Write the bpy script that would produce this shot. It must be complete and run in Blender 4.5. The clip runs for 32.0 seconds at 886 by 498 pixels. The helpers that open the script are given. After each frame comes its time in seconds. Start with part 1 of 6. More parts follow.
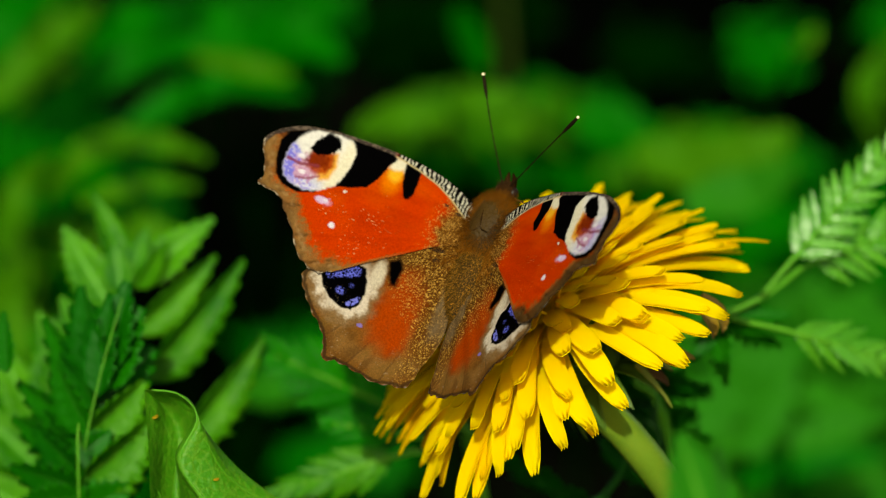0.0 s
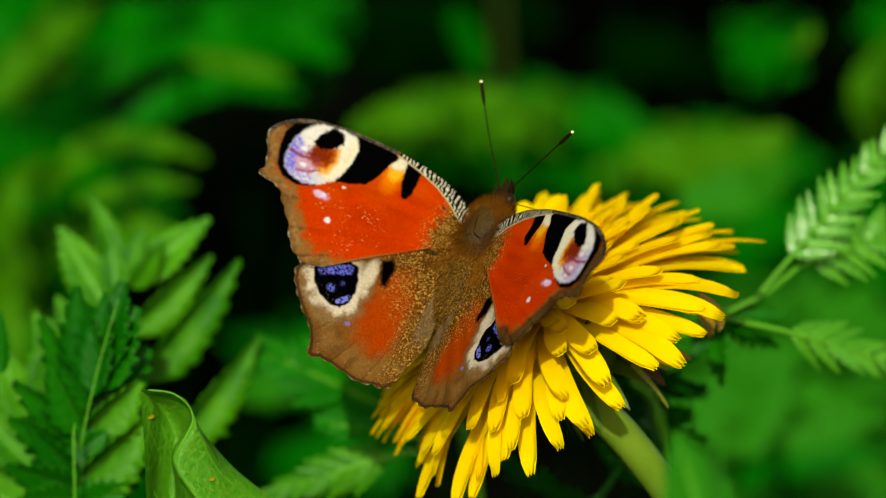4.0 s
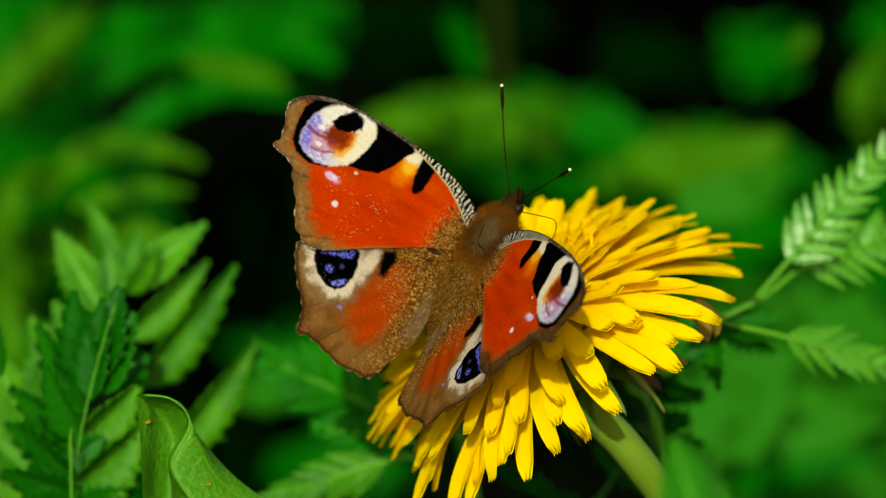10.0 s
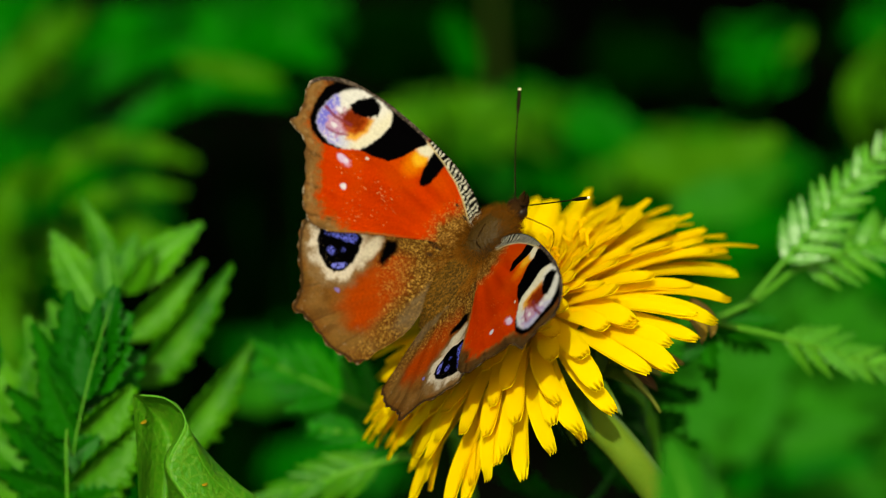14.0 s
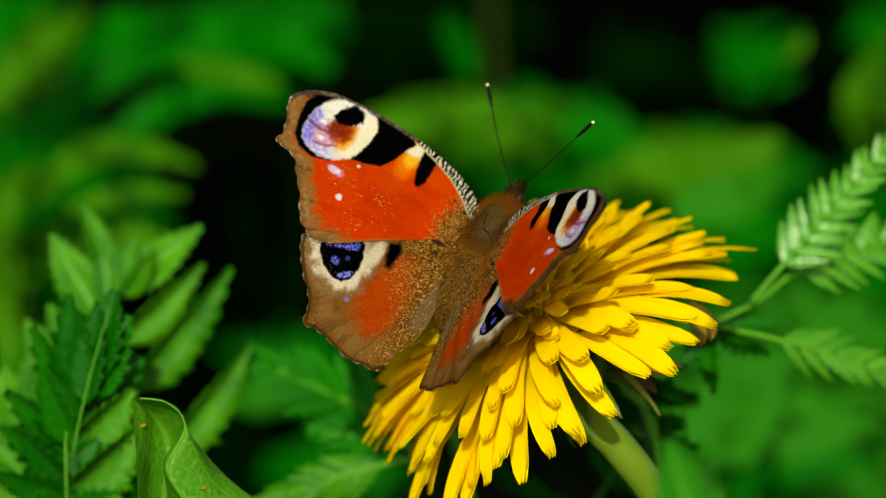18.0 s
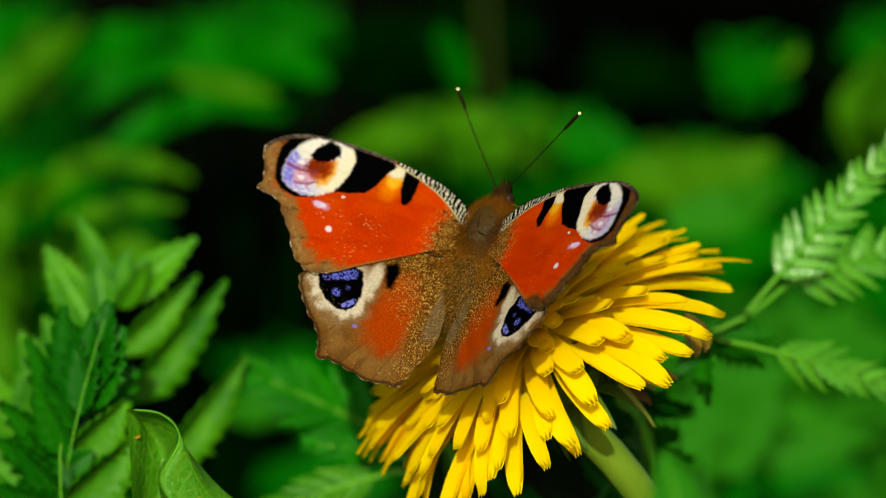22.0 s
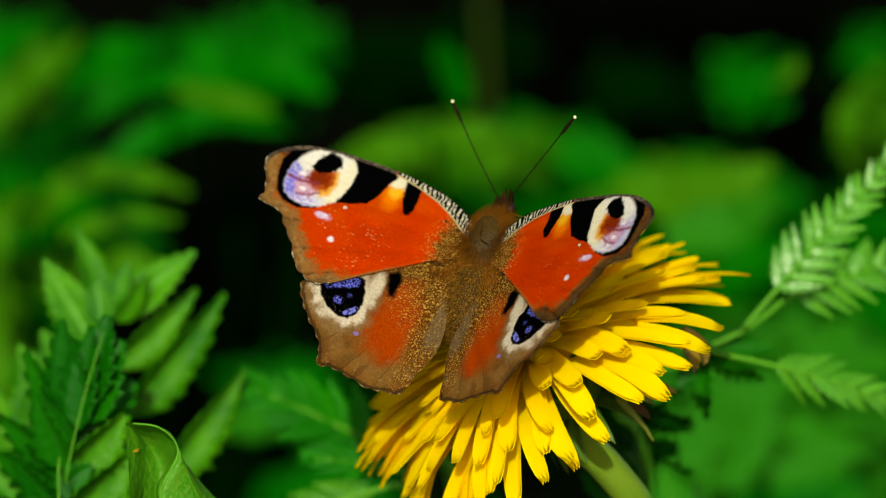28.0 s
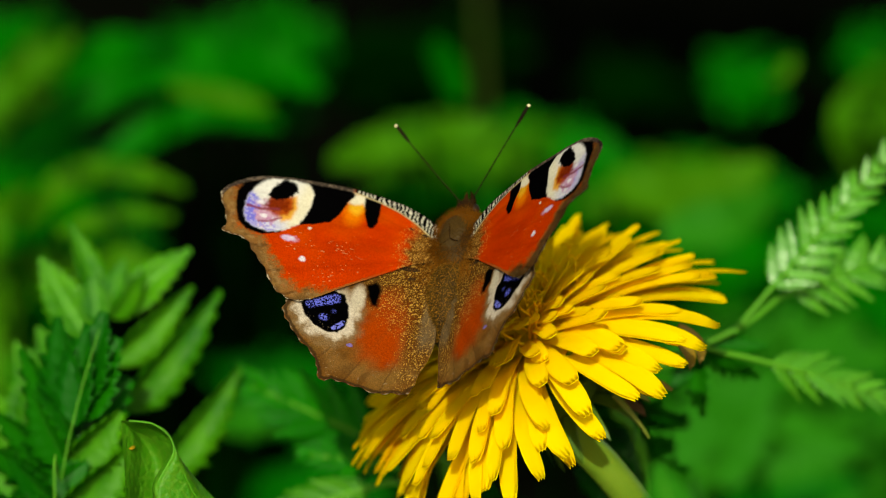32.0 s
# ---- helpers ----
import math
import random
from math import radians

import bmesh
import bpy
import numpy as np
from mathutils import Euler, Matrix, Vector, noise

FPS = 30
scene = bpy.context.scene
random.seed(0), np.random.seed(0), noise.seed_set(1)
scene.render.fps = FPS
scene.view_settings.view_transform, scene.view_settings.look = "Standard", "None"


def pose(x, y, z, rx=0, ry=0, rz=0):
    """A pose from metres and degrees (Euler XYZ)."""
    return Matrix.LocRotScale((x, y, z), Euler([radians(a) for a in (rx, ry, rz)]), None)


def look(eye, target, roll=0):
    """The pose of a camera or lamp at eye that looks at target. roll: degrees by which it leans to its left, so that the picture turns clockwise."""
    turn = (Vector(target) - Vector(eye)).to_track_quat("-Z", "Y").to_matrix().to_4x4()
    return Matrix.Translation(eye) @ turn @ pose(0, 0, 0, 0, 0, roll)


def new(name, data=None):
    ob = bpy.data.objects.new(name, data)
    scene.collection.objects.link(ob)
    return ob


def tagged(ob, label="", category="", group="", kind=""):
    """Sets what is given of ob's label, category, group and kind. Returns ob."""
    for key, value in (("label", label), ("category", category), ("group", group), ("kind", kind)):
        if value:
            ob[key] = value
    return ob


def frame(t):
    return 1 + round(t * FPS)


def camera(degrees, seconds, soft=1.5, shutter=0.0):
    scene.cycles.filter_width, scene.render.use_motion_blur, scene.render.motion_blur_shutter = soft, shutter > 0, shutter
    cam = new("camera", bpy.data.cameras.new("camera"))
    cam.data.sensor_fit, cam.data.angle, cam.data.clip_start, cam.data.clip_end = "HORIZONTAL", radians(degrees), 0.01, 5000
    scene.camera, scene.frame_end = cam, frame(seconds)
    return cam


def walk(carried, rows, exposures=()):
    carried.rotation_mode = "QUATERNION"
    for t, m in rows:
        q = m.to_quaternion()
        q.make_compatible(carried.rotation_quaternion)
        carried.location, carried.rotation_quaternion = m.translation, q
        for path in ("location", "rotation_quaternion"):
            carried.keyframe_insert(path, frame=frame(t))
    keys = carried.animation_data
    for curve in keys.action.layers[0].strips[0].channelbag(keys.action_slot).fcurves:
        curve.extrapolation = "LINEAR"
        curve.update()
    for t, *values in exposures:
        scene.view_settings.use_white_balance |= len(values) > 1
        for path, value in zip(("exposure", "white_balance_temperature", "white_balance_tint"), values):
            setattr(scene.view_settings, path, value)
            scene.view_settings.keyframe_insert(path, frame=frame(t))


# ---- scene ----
LENS = 14.0
EYE, AIM = Vector((0, -0.44, 0.38)), Vector((0, 0, 0.22))
VIEW = look(EYE, AIM)                 # where the camera stands at the start
FAR = (AIM - EYE).length              # from the lens to the flower
cam = camera(LENS, 32.0, soft=1.0)
cam.data.dof.use_dof = True
cam.data.dof.focus_distance = FAR - 0.010
cam.data.dof.aperture_fstop = 13.5

# seconds, degrees of tilt, degrees of pan: a hand-held camera that stays in one spot
PATH = [
    (0, 0.0000, 0.0000), (0.5, -0.0034, -0.0344), (1, -0.0101, -0.0498), (1.5, -0.0223, -0.0618),
    (2, -0.0206, -0.0652), (2.5, -0.0206, -0.0669), (3, -0.0187, -0.0669), (3.5, -0.0084, -0.0634),
    (5.5, 0.0242, -0.0617), (6, 0.0345, -0.0669), (6.5, 0.0431, -0.0809), (7, 0.0397, -0.0860),
    (7.5, 0.0414, -0.0894), (8, 0.0362, -0.0756), (8.5, 0.0498, -0.0877), (9, 0.0653, -0.0995),
    (9.5, 0.0721, -0.1186), (10, 0.0775, -0.1150), (10.5, 0.0980, -0.1098), (11, 0.0962, -0.0944),
    (11.5, 0.0877, -0.1012), (12, 0.0669, -0.1081), (12.5, 0.0517, -0.1339), (13, 0.0601, -0.1458),
    (13.5, 0.0686, -0.1735), (14, 0.0810, -0.1819), (14.5, 0.1014, -0.1939), (16.5, 0.0944, -0.1735),
    (17, 0.1049, -0.1854), (17.5, 0.1066, -0.1769), (18, 0.1306, -0.1906), (18.5, 0.1339, -0.2163),
    (19, 0.1580, -0.2010), (19.5, 0.1632, -0.1975), (20, 0.1770, -0.1923), (20.5, 0.2010, -0.2112),
    (21, 0.2406, -0.2388), (21.5, 0.2663, -0.2593), (22, 0.3144, -0.2748), (22.5, 0.3676, -0.2801),
    (23, 0.4175, -0.2662), (23.5, 0.4312, -0.2662), (24, 0.4433, -0.2438), (24.5, 0.4656, -0.2422),
    (25, 0.4759, -0.2455), (25.5, 0.4946, -0.2421), (27.5, 0.5239, -0.2972), (28, 0.5308, -0.2989),
    (28.5, 0.5308, -0.3281), (29, 0.5221, -0.3246), (29.5, 0.5188, -0.3538), (30, 0.5153, -0.3554),
    (30.5, 0.5136, -0.3691), (31, 0.5034, -0.3589), (31.5, 0.5033, -0.3623), (32, 0.4878, -0.3640)
]
walk(cam, [(t, VIEW @ pose(0, 0, 0, tilt, pan, 0)) for t, tilt, pan in PATH], [(0, 0.15, 7500, -10), (32, 0.15, 7500, -10)])


# ---- light ----
SUN = Vector((-0.08, -0.78, 0.61)).normalized()
world = bpy.data.worlds.new("sky")
scene.world = world
world.use_nodes = True
wt = world.node_tree
sky = wt.nodes.new("ShaderNodeTexSky")
sky.sky_type = "NISHITA"
sky.sun_disc = False
sky.dust_density, sky.air_density = 4.0, 0.8
sky.sun_elevation = math.asin(SUN.z)
sky.sun_rotation = math.atan2(SUN.x, SUN.y)
wt.links.new(sky.outputs[0], wt.nodes["Background"].inputs[0])
wt.nodes["Background"].inputs[1].default_value = 0.125
sun = new("sun", bpy.data.lights.new("sun", "SUN"))
sun.data.energy, sun.data.angle, sun.data.color = 4.3, radians(0.53), (1.0, 0.95, 0.86)
sun.matrix_world = SUN.to_track_quat("Z", "Y").to_matrix().to_4x4()


# ---- materials ----
def material(name, base, rough=0.5, var=None, scale=300.0, bump=0.0, bump_scale=900.0, spec=0.4,
             through_light=0.0, through_color=None, attribute=None, per="object", metallic=0.0, coarse=0.15, cells=0.0):
    """A surface whose colour runs from base to var in two scales of noise; through_light: share of light let through."""
    m = bpy.data.materials.new(name)
    m.use_nodes = True
    t = m.node_tree
    n, link = t.nodes, t.links.new
    p = n["Principled BSDF"]
    p.inputs["Roughness"].default_value = rough
    p.inputs["Specular IOR Level"].default_value = spec
    p.inputs["Metallic"].default_value = metallic
    co = n.new("ShaderNodeTexCoord").outputs["Object"]

    def grain(size, detail):
        k = n.new("ShaderNodeTexNoise")
        k.inputs["Scale"].default_value, k.inputs["Detail"].default_value = size, detail
        link(co, k.inputs["Vector"])
        return k.outputs["Fac"]

    if attribute:
        a = n.new("ShaderNodeAttribute")
        a.attribute_name = attribute
        col = a.outputs["Color"]
    else:
        ramp = n.new("ShaderNodeMix")
        ramp.data_type = "RGBA"
        ramp.inputs["A"].default_value, ramp.inputs["B"].default_value = (*base, 1), (*(var or base), 1)
        add = n.new("ShaderNodeMath")
        add.operation = "MULTIPLY_ADD"
        link(grain(scale * coarse, 2), add.inputs[0])
        add.inputs[1].default_value = 1.3
        if per == "object":
            r = n.new("ShaderNodeObjectInfo").outputs["Random"]
        else:
            r = n.new("ShaderNodeNewGeometry").outputs["Random Per Island"]
        mad = n.new("ShaderNodeMath")
        mad.operation = "MULTIPLY_ADD"
        link(r, mad.inputs[0])
        mad.inputs[1].default_value, mad.inputs[2].default_value = 0.6, -0.75
        link(mad.outputs[0], add.inputs[2])
        fine = n.new("ShaderNodeMath")
        fine.operation = "MULTIPLY_ADD"
        link(grain(scale, 4), fine.inputs[0])
        fine.inputs[1].default_value = 0.6
        link(add.outputs[0], fine.inputs[2])
        fine.use_clamp = True
        link(fine.outputs[0], ramp.inputs["Factor"])
        col = ramp.outputs["Result"]
    if cells:           # a net of pale veins
        vo = n.new("ShaderNodeTexVoronoi")
        vo.feature = "DISTANCE_TO_EDGE"
        vo.inputs["Scale"].default_value = cells
        link(co, vo.inputs["Vector"])
        net = n.new("ShaderNodeMapRange")
        net.inputs["From Max"].default_value, net.inputs["To Min"].default_value, net.inputs["To Max"].default_value = 0.155, 0.32, 0.0
        link(vo.outputs["Distance"], net.inputs["Value"])
        lines = n.new("ShaderNodeMix")
        lines.data_type = "RGBA"
        lines.inputs["B"].default_value = (0.17, 0.31, 0.025, 1)
        link(net.outputs[0], lines.inputs["Factor"])
        link(col, lines.inputs["A"])
        col = lines.outputs["Result"]
    link(col, p.inputs["Base Color"])
    if bump:
        b = n.new("ShaderNodeBump")
        b.inputs["Strength"].default_value, b.inputs["Distance"].default_value = bump, 0.0003
        link(grain(bump_scale, 3), b.inputs["Height"])
        link(b.outputs[0], p.inputs["Normal"])
    if through_light:
        tr = n.new("ShaderNodeBsdfTranslucent")
        if through_color:
            tr.inputs[0].default_value = (*through_color, 1)
        else:
            link(col, tr.inputs[0])
        mix = n.new("ShaderNodeMixShader")
        mix.inputs[0].default_value = through_light
        link(p.outputs[0], mix.inputs[1])
        link(tr.outputs[0], mix.inputs[2])
        link(mix.outputs[0], n["Material Output"].inputs["Surface"])
    return m


M_WING = material("wing_scales", (0, 0, 0), 0.8, attribute="scales", bump=0.5, bump_scale=6000, spec=0.0)
M_UNDER = material("wing_underside", (0.008, 0.0048, 0.0024), 0.8, (0.032, 0.0176, 0.008), 900, spec=0.01)
M_FUR = material("fur", (0.022, 0.008, 0.0011), 0.7, (0.23, 0.080, 0.009), 400, per="island", spec=0.0)
M_FUR_OLIVE = material("abdomen_hair", (0.012, 0.006, 0.0012), 0.7, (0.105, 0.052, 0.009), 400, per="island", spec=0.0)
M_FUR_GOLD = material("gold_hair", (0.045, 0.019, 0.002), 0.6, (0.42, 0.19, 0.028), 400, per="island", spec=0.0)
M_FUR_DARK = material("dark_fur", (0.0096, 0.0048, 0.0024), 0.6, (0.048, 0.0208, 0.0064), 400, per="island", spec=0.02)
M_THORAX = material("thorax_cuticle", (0.014, 0.0070, 0.0009), 0.5, (0.052, 0.0260, 0.0034), 900, 0.8, 2500, 0.10)
M_ABDOMEN = material("abdomen_scales", (0.0128, 0.0072, 0.0024), 0.5, (0.072, 0.0384, 0.008), 1500, 0.6, 4000, 0.08)
M_HEAD = material("head_scales", (0.0064, 0.0032, 0.0012), 0.6, (0.024, 0.0104, 0.0032), 1500, 0.6, 4000, 0.0)
M_EYE = material("compound_eye", (0.008, 0.004, 0.0024), 0.4, (0.02, 0.0096, 0.0048), 3000, spec=0.15)
M_ANT = material("antenna_cuticle", (0.003, 0.002, 0.001), 0.6, (0.014, 0.008, 0.003), 3000, spec=0.03)
M_TONGUE = material("tongue_brown", (0.072, 0.024, 0.0048), 0.5, (0.128, 0.048, 0.0096), 3000, spec=0.1)
M_TIP = material("antenna_tip", (0.75, 0.62, 0.36), 0.5, (0.85, 0.75, 0.50), 3000)
M_PETAL = material("petal_yellow", (0.97, 0.74, 0.002), 0.55, (0.98, 0.82, 0.003), 500, 0.2, 2500, 0.05, 0.61, (1.0, 0.79, 0.003))
M_STYLE = material("style_orange", (0.92, 0.52, 0.012), 0.5, (0.95, 0.68, 0.02), 800, 0.2, 3000, 0.1, 0.45, (1.0, 0.66, 0.02))
M_BRACT = material("bract_green", (0.032, 0.088, 0.0048), 0.5, (0.08, 0.136, 0.012), 400, 0.3, 1500, 0.3, 0.2)
M_BRACT_PALE = material("bract_olive", (0.088, 0.128, 0.0096), 0.5, (0.176, 0.192, 0.024), 300, 0.3, 1500, 0.3, 0.2)
M_BRACT_BROWN = material("bract_brown", (0.04, 0.02, 0.0064), 0.7, (0.112, 0.056, 0.016), 300, 0.4, 1500, 0.1)
M_BRACT_OLD = material("bract_withered", (0.272, 0.168, 0.008), 0.6, (0.128, 0.076, 0.0064), 300, 0.3, 1500)
M_STEM = material("stem_green", (0.062, 0.125, 0.008), 0.34, (0.15, 0.215, 0.024), 200, 0.2, 1200, 0.4)
M_LEAF = material("leaf_green", (0.00288, 0.0836, 0.0008), 0.5, (0.01632, 0.2024, 0.0024), 120, 0.35, 900, 0.06, 0.32, (0.0144, 0.3344, 0.0008))
# darker copy of leaf_green: part of these leaves' shade is put into it
M_LEAF_SHADE = material("leaf_shade_green", (0.00252, 0.06264, 0.0008), 0.5, (0.0112, 0.135, 0.0016), 160, 0.5, 900, 0.1, 0.25, (0.0112, 0.2246, 0.0008))
# the pale, yellowish end of the range stands in for sheen on lit leaflets
M_LEAF_MID = material("leaf_mid_green", (0.00496, 0.09152, 0.0008), 0.42, (0.068, 0.2496, 0.0064), 320, 0.5, 900, 0.12, 0.32, (0.01984, 0.3162, 0.0016), coarse=0.5)
# base colour lightened to carry part of the sun's whitish sheen
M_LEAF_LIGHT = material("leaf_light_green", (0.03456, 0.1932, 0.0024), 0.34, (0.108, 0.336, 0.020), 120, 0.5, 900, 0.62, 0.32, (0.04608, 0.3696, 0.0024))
M_DOCK = material("broad_leaf_green", (0.01716, 0.132, 0.0024), 0.44, (0.0792, 0.276, 0.0112), 250, 1.0, 1500, 0.22, 0.32, (0.0528, 0.288, 0.0032), cells=700.0)
M_RUST_SPOT = material("rust_spot", (0.20, 0.17, 0.008), 0.7, (0.42, 0.17, 0.012), 900, 0.4, 2500, 0.05)
M_RIB = material("leaf_rib", (0.0512, 0.192, 0.0096), 0.5, (0.0896, 0.256, 0.02), 300, spec=0.1)
M_VEIN = material("leaf_midrib", (0.04, 0.176, 0.008), 0.4, (0.08, 0.256, 0.016), 300, spec=0.12)
M_STALK = material("leaf_stalk", (0.00512, 0.056, 0.0012), 0.5, (0.0128, 0.104, 0.0024), 300, spec=0.3)
M_WEED = material("weed_green", (0.00144, 0.072, 0.0005), 0.6, (0.00432, 0.1488, 0.001), 40, per="island", spec=0.05, through_light=0.3, through_color=(0.00336, 0.192, 0.0006))
# yellowish weeds, made paler than weed_green to stand in for sunlight
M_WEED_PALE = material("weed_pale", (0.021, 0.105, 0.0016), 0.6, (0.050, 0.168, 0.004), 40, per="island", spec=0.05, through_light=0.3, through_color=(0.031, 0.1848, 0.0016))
M_WEED_SOFT = material("weed_soft_green", (0.01152, 0.1092, 0.0024), 0.6, (0.0264, 0.1764, 0.008), 40, per="island", spec=0.05, through_light=0.3, through_color=(0.0144, 0.2352, 0.0024))
# near-black copy of weed_green: the shade of the gaps is put into the colour
M_WEED_SHADE = material("weed_shade_green", (0.0002, 0.0048, 0.0002), 0.7, (0.0008, 0.0144, 0.0002), 40, per="island", spec=0.0, through_light=0.2, through_color=(0.0024, 0.048, 0.0005))
M_STRAW = material("dry_stalk", (0.0096, 0.0192, 0.0008), 0.7, (0.0192, 0.032, 0.0016), 60, per="island", spec=0.1)
M_BARK = material("bark", (0.04, 0.028, 0.016), 0.85, (0.112, 0.08, 0.048), 200, 0.8, 400, 0.1)
# far darker than real soil: the shade on the ground is in its colour
M_SOIL = material("soil_with_shade", (0.0007, 0.001, 0.0005), 0.98, (0.0021, 0.0024, 0.0013), 30, 0.5, 200, 0.0)


# ---- building helpers ----
def spot(u, v, w=0.0):
    """The place u millimetres to the right of the aim and v above it across the view, w metres behind it, kept in line with the lens."""
    k = (FAR + w) / FAR / 1000
    return VIEW @ Vector((u * k, v * k, -FAR - w))


def along(a, b, c):
    """A direction: right, up and towards the lens."""
    return (VIEW.to_3x3() @ Vector((a, b, c))).normalized()


def frame_of(origin, z, x=None):
    """A pose at origin with the given z axis, and x as near as can be."""
    z = z.normalized()
    x = (x or (Vector((1, 0, 0)) if abs(z.x) < 0.9 else Vector((0, 1, 0))))
    x = (x - z * x.dot(z)).normalized()
    m = Matrix((x, z.cross(x), z)).transposed().to_4x4()
    m.translation = origin
    return m


def mesh(name, verts, faces, mats, smooth=True, slots=None):
    me = bpy.data.meshes.new(name)
    me.from_pydata([tuple(v) for v in verts], [], [tuple(f) for f in faces])
    for m in (mats if isinstance(mats, (list, tuple)) else [mats]):
        me.materials.append(m)
    if slots is not None:
        me.polygons.foreach_set("material_index", slots)
    if smooth:
        me.shade_smooth()
    me.update()
    return me


def part(name, me, parent, label="", m=None):
    ob = new(name, me)
    ob.parent = parent
    if m is not None:
        ob.matrix_basis = m
    return tagged(ob, label)


def empty(name, m, label, category, group=""):
    ob = new(name)
    ob.empty_display_size = 0.01
    ob.matrix_basis = m
    return tagged(ob, label, category, group)


def tube(points, radii, sides=8, caps=True):
    """Verts and faces of a round rod through points."""
    pts = [Vector(p) for p in points]
    verts, faces = [], []
    for i, p in enumerate(pts):
        d = (pts[min(i + 1, len(pts) - 1)] - pts[max(i - 1, 0)]).normalized()
        m = frame_of(p, d)
        for k in range(sides):
            a = 2 * math.pi * k / sides
            verts.append(m @ Vector((math.cos(a) * radii[i], math.sin(a) * radii[i], 0)))
    for i in range(len(pts) - 1):
        for k in range(sides):
            j = (k + 1) % sides
            faces.append((i * sides + k, i * sides + j, (i + 1) * sides + j, (i + 1) * sides + k))
    if caps:
        faces.append(tuple(reversed(range(sides))))
        faces.append(tuple(range((len(pts) - 1) * sides, len(pts) * sides)))
    return verts, faces


def curve_points(ctrl, n):
    """Catmull-Rom through control points."""
    c = [Vector(p) for p in ctrl]
    c = [c[0] * 2 - c[1]] + c + [c[-1] * 2 - c[-2]]
    out = []
    segs = len(c) - 3
    for i in range(n + 1):
        f = i / n * segs
        k = min(int(f), segs - 1)
        s = f - k
        a, b, d, e = c[k:k + 4]
        out.append(0.5 * ((2 * b) + (d - a) * s + (2 * a - 5 * b + 4 * d - e) * s * s + (3 * b - a - 3 * d + e) * s ** 3))
    return out


def blob(rx, ry, rz, seg=20, rings=12, wobble=0.0, freq=600.0, shape=None):
    verts, faces = [], []
    for i in range(rings + 1):
        a = math.pi * i / rings
        for k in range(seg):
            b = 2 * math.pi * k / seg
            v = Vector((math.sin(a) * math.cos(b), math.cos(a), math.sin(a) * math.sin(b)))
            f = 1 + wobble * noise.noise(v * freq * 0.005)
            if shape:
                f *= shape(v.y)
            verts.append(Vector((v.x * rx * f, v.y * ry, v.z * rz * f)))
    for i in range(rings):
        for k in range(seg):
            j = (k + 1) % seg
            faces.append((i * seg + k, (i + 1) * seg + k, (i + 1) * seg + j, i * seg + j))
    return verts, faces


def shifted(vf, offset, turn=None):
    o = Vector(offset)
    return [o + (turn @ v if turn is not None else v) for v in vf[0]], vf[1]


def joined(*vfs):
    verts, faces = [], []
    for v, f in vfs:
        n = len(verts)
        verts += v
        faces += [tuple(i + n for i in q) for q in f]
    return verts, faces


# ---- ground ----
def ground():
    n, verts, faces = 70, [], []
    for i in range(n + 1):
        for k in range(n + 1):
            a, b = 2 * i / n - 1, 2 * k / n - 1
            x, y = math.copysign(abs(a) ** 4 * 400 + abs(a) * 1.6, a), math.copysign(abs(b) ** 4 * 400 + abs(b) * 1.6, b) + 0.5
            near = 1 / (1 + (x * x + y * y) / 9)
            z = 0.03 * near * noise.noise(Vector((x * 3, y * 3, 0))) + 0.012 * near * noise.noise(Vector((x * 14, y * 14, 3)))
            verts.append((x, y, z))
    for i in range(n):
        for k in range(n):
            faces.append((i * (n + 1) + k, (i + 1) * (n + 1) + k, (i + 1) * (n + 1) + k + 1, i * (n + 1) + k + 1))
    tagged(new("ground", mesh("ground", verts, faces, M_SOIL)), "bare soil coloured near black for the shade of the weeds", "ground", kind="structure")


ground()


# ---- butterfly ----
MM = 0.001
FORE_HINGE, HIND_HINGE = Vector((2.35, 0.73, 0.88)) * MM, Vector((2.2, -2.05, 0.5)) * MM
FORE_OUTLINE = [(-0.6, 1.6), (-0.1, 2.9), (2.3, 4.3), (5.0, 5.35), (7.9, 5.95), (11.0, 6.25), (14.9, 6.4), (18.6, 6.35), (21.4, 6.05), (24.0, 5.6), (26.4, 4.6),
                (28.0, 3.4), (28.8, 2.1), (28.5, 0.6), (27.7, -1.2), (27.4, -2.6), (27.7, -3.8), (26.5, -4.1), (25.1, -4.35), (24.1, -4.9), (23.0, -6.4),
                (21.7, -7.8), (20.8, -9.2), (19.9, -10.7), (18.2, -12.0), (16.4, -12.5), (14.6, -11.8), (11.1, -9.3), (7.3, -6.7), (3.2, -4.0), (-0.6, -1.9)]
HIND_OUTLINE = [(-0.9, 0.6), (3.0, 1.6), (8.0, 0.4), (13.0, -3.0), (16.8, -7.6), (18.0, -10.4), (17.6, -11.9), (16.2, -13.8), (14.9, -15.2), (13.1, -16.8),
                (12.2, -18.3), (11.6, -20.3), (10.8, -20.4), (9.9, -20.1), (8.3, -20.2), (5.9, -20.6), (4.2, -20.9), (2.1, -20.5), (0.4, -20.3), (-0.5, -19.2),
                (-0.8, -17.1), (-1.3, -15.6), (-1.8, -14.0), (-2.1, -11.3), (-1.6, -7.8), (-1.1, -3.2)]


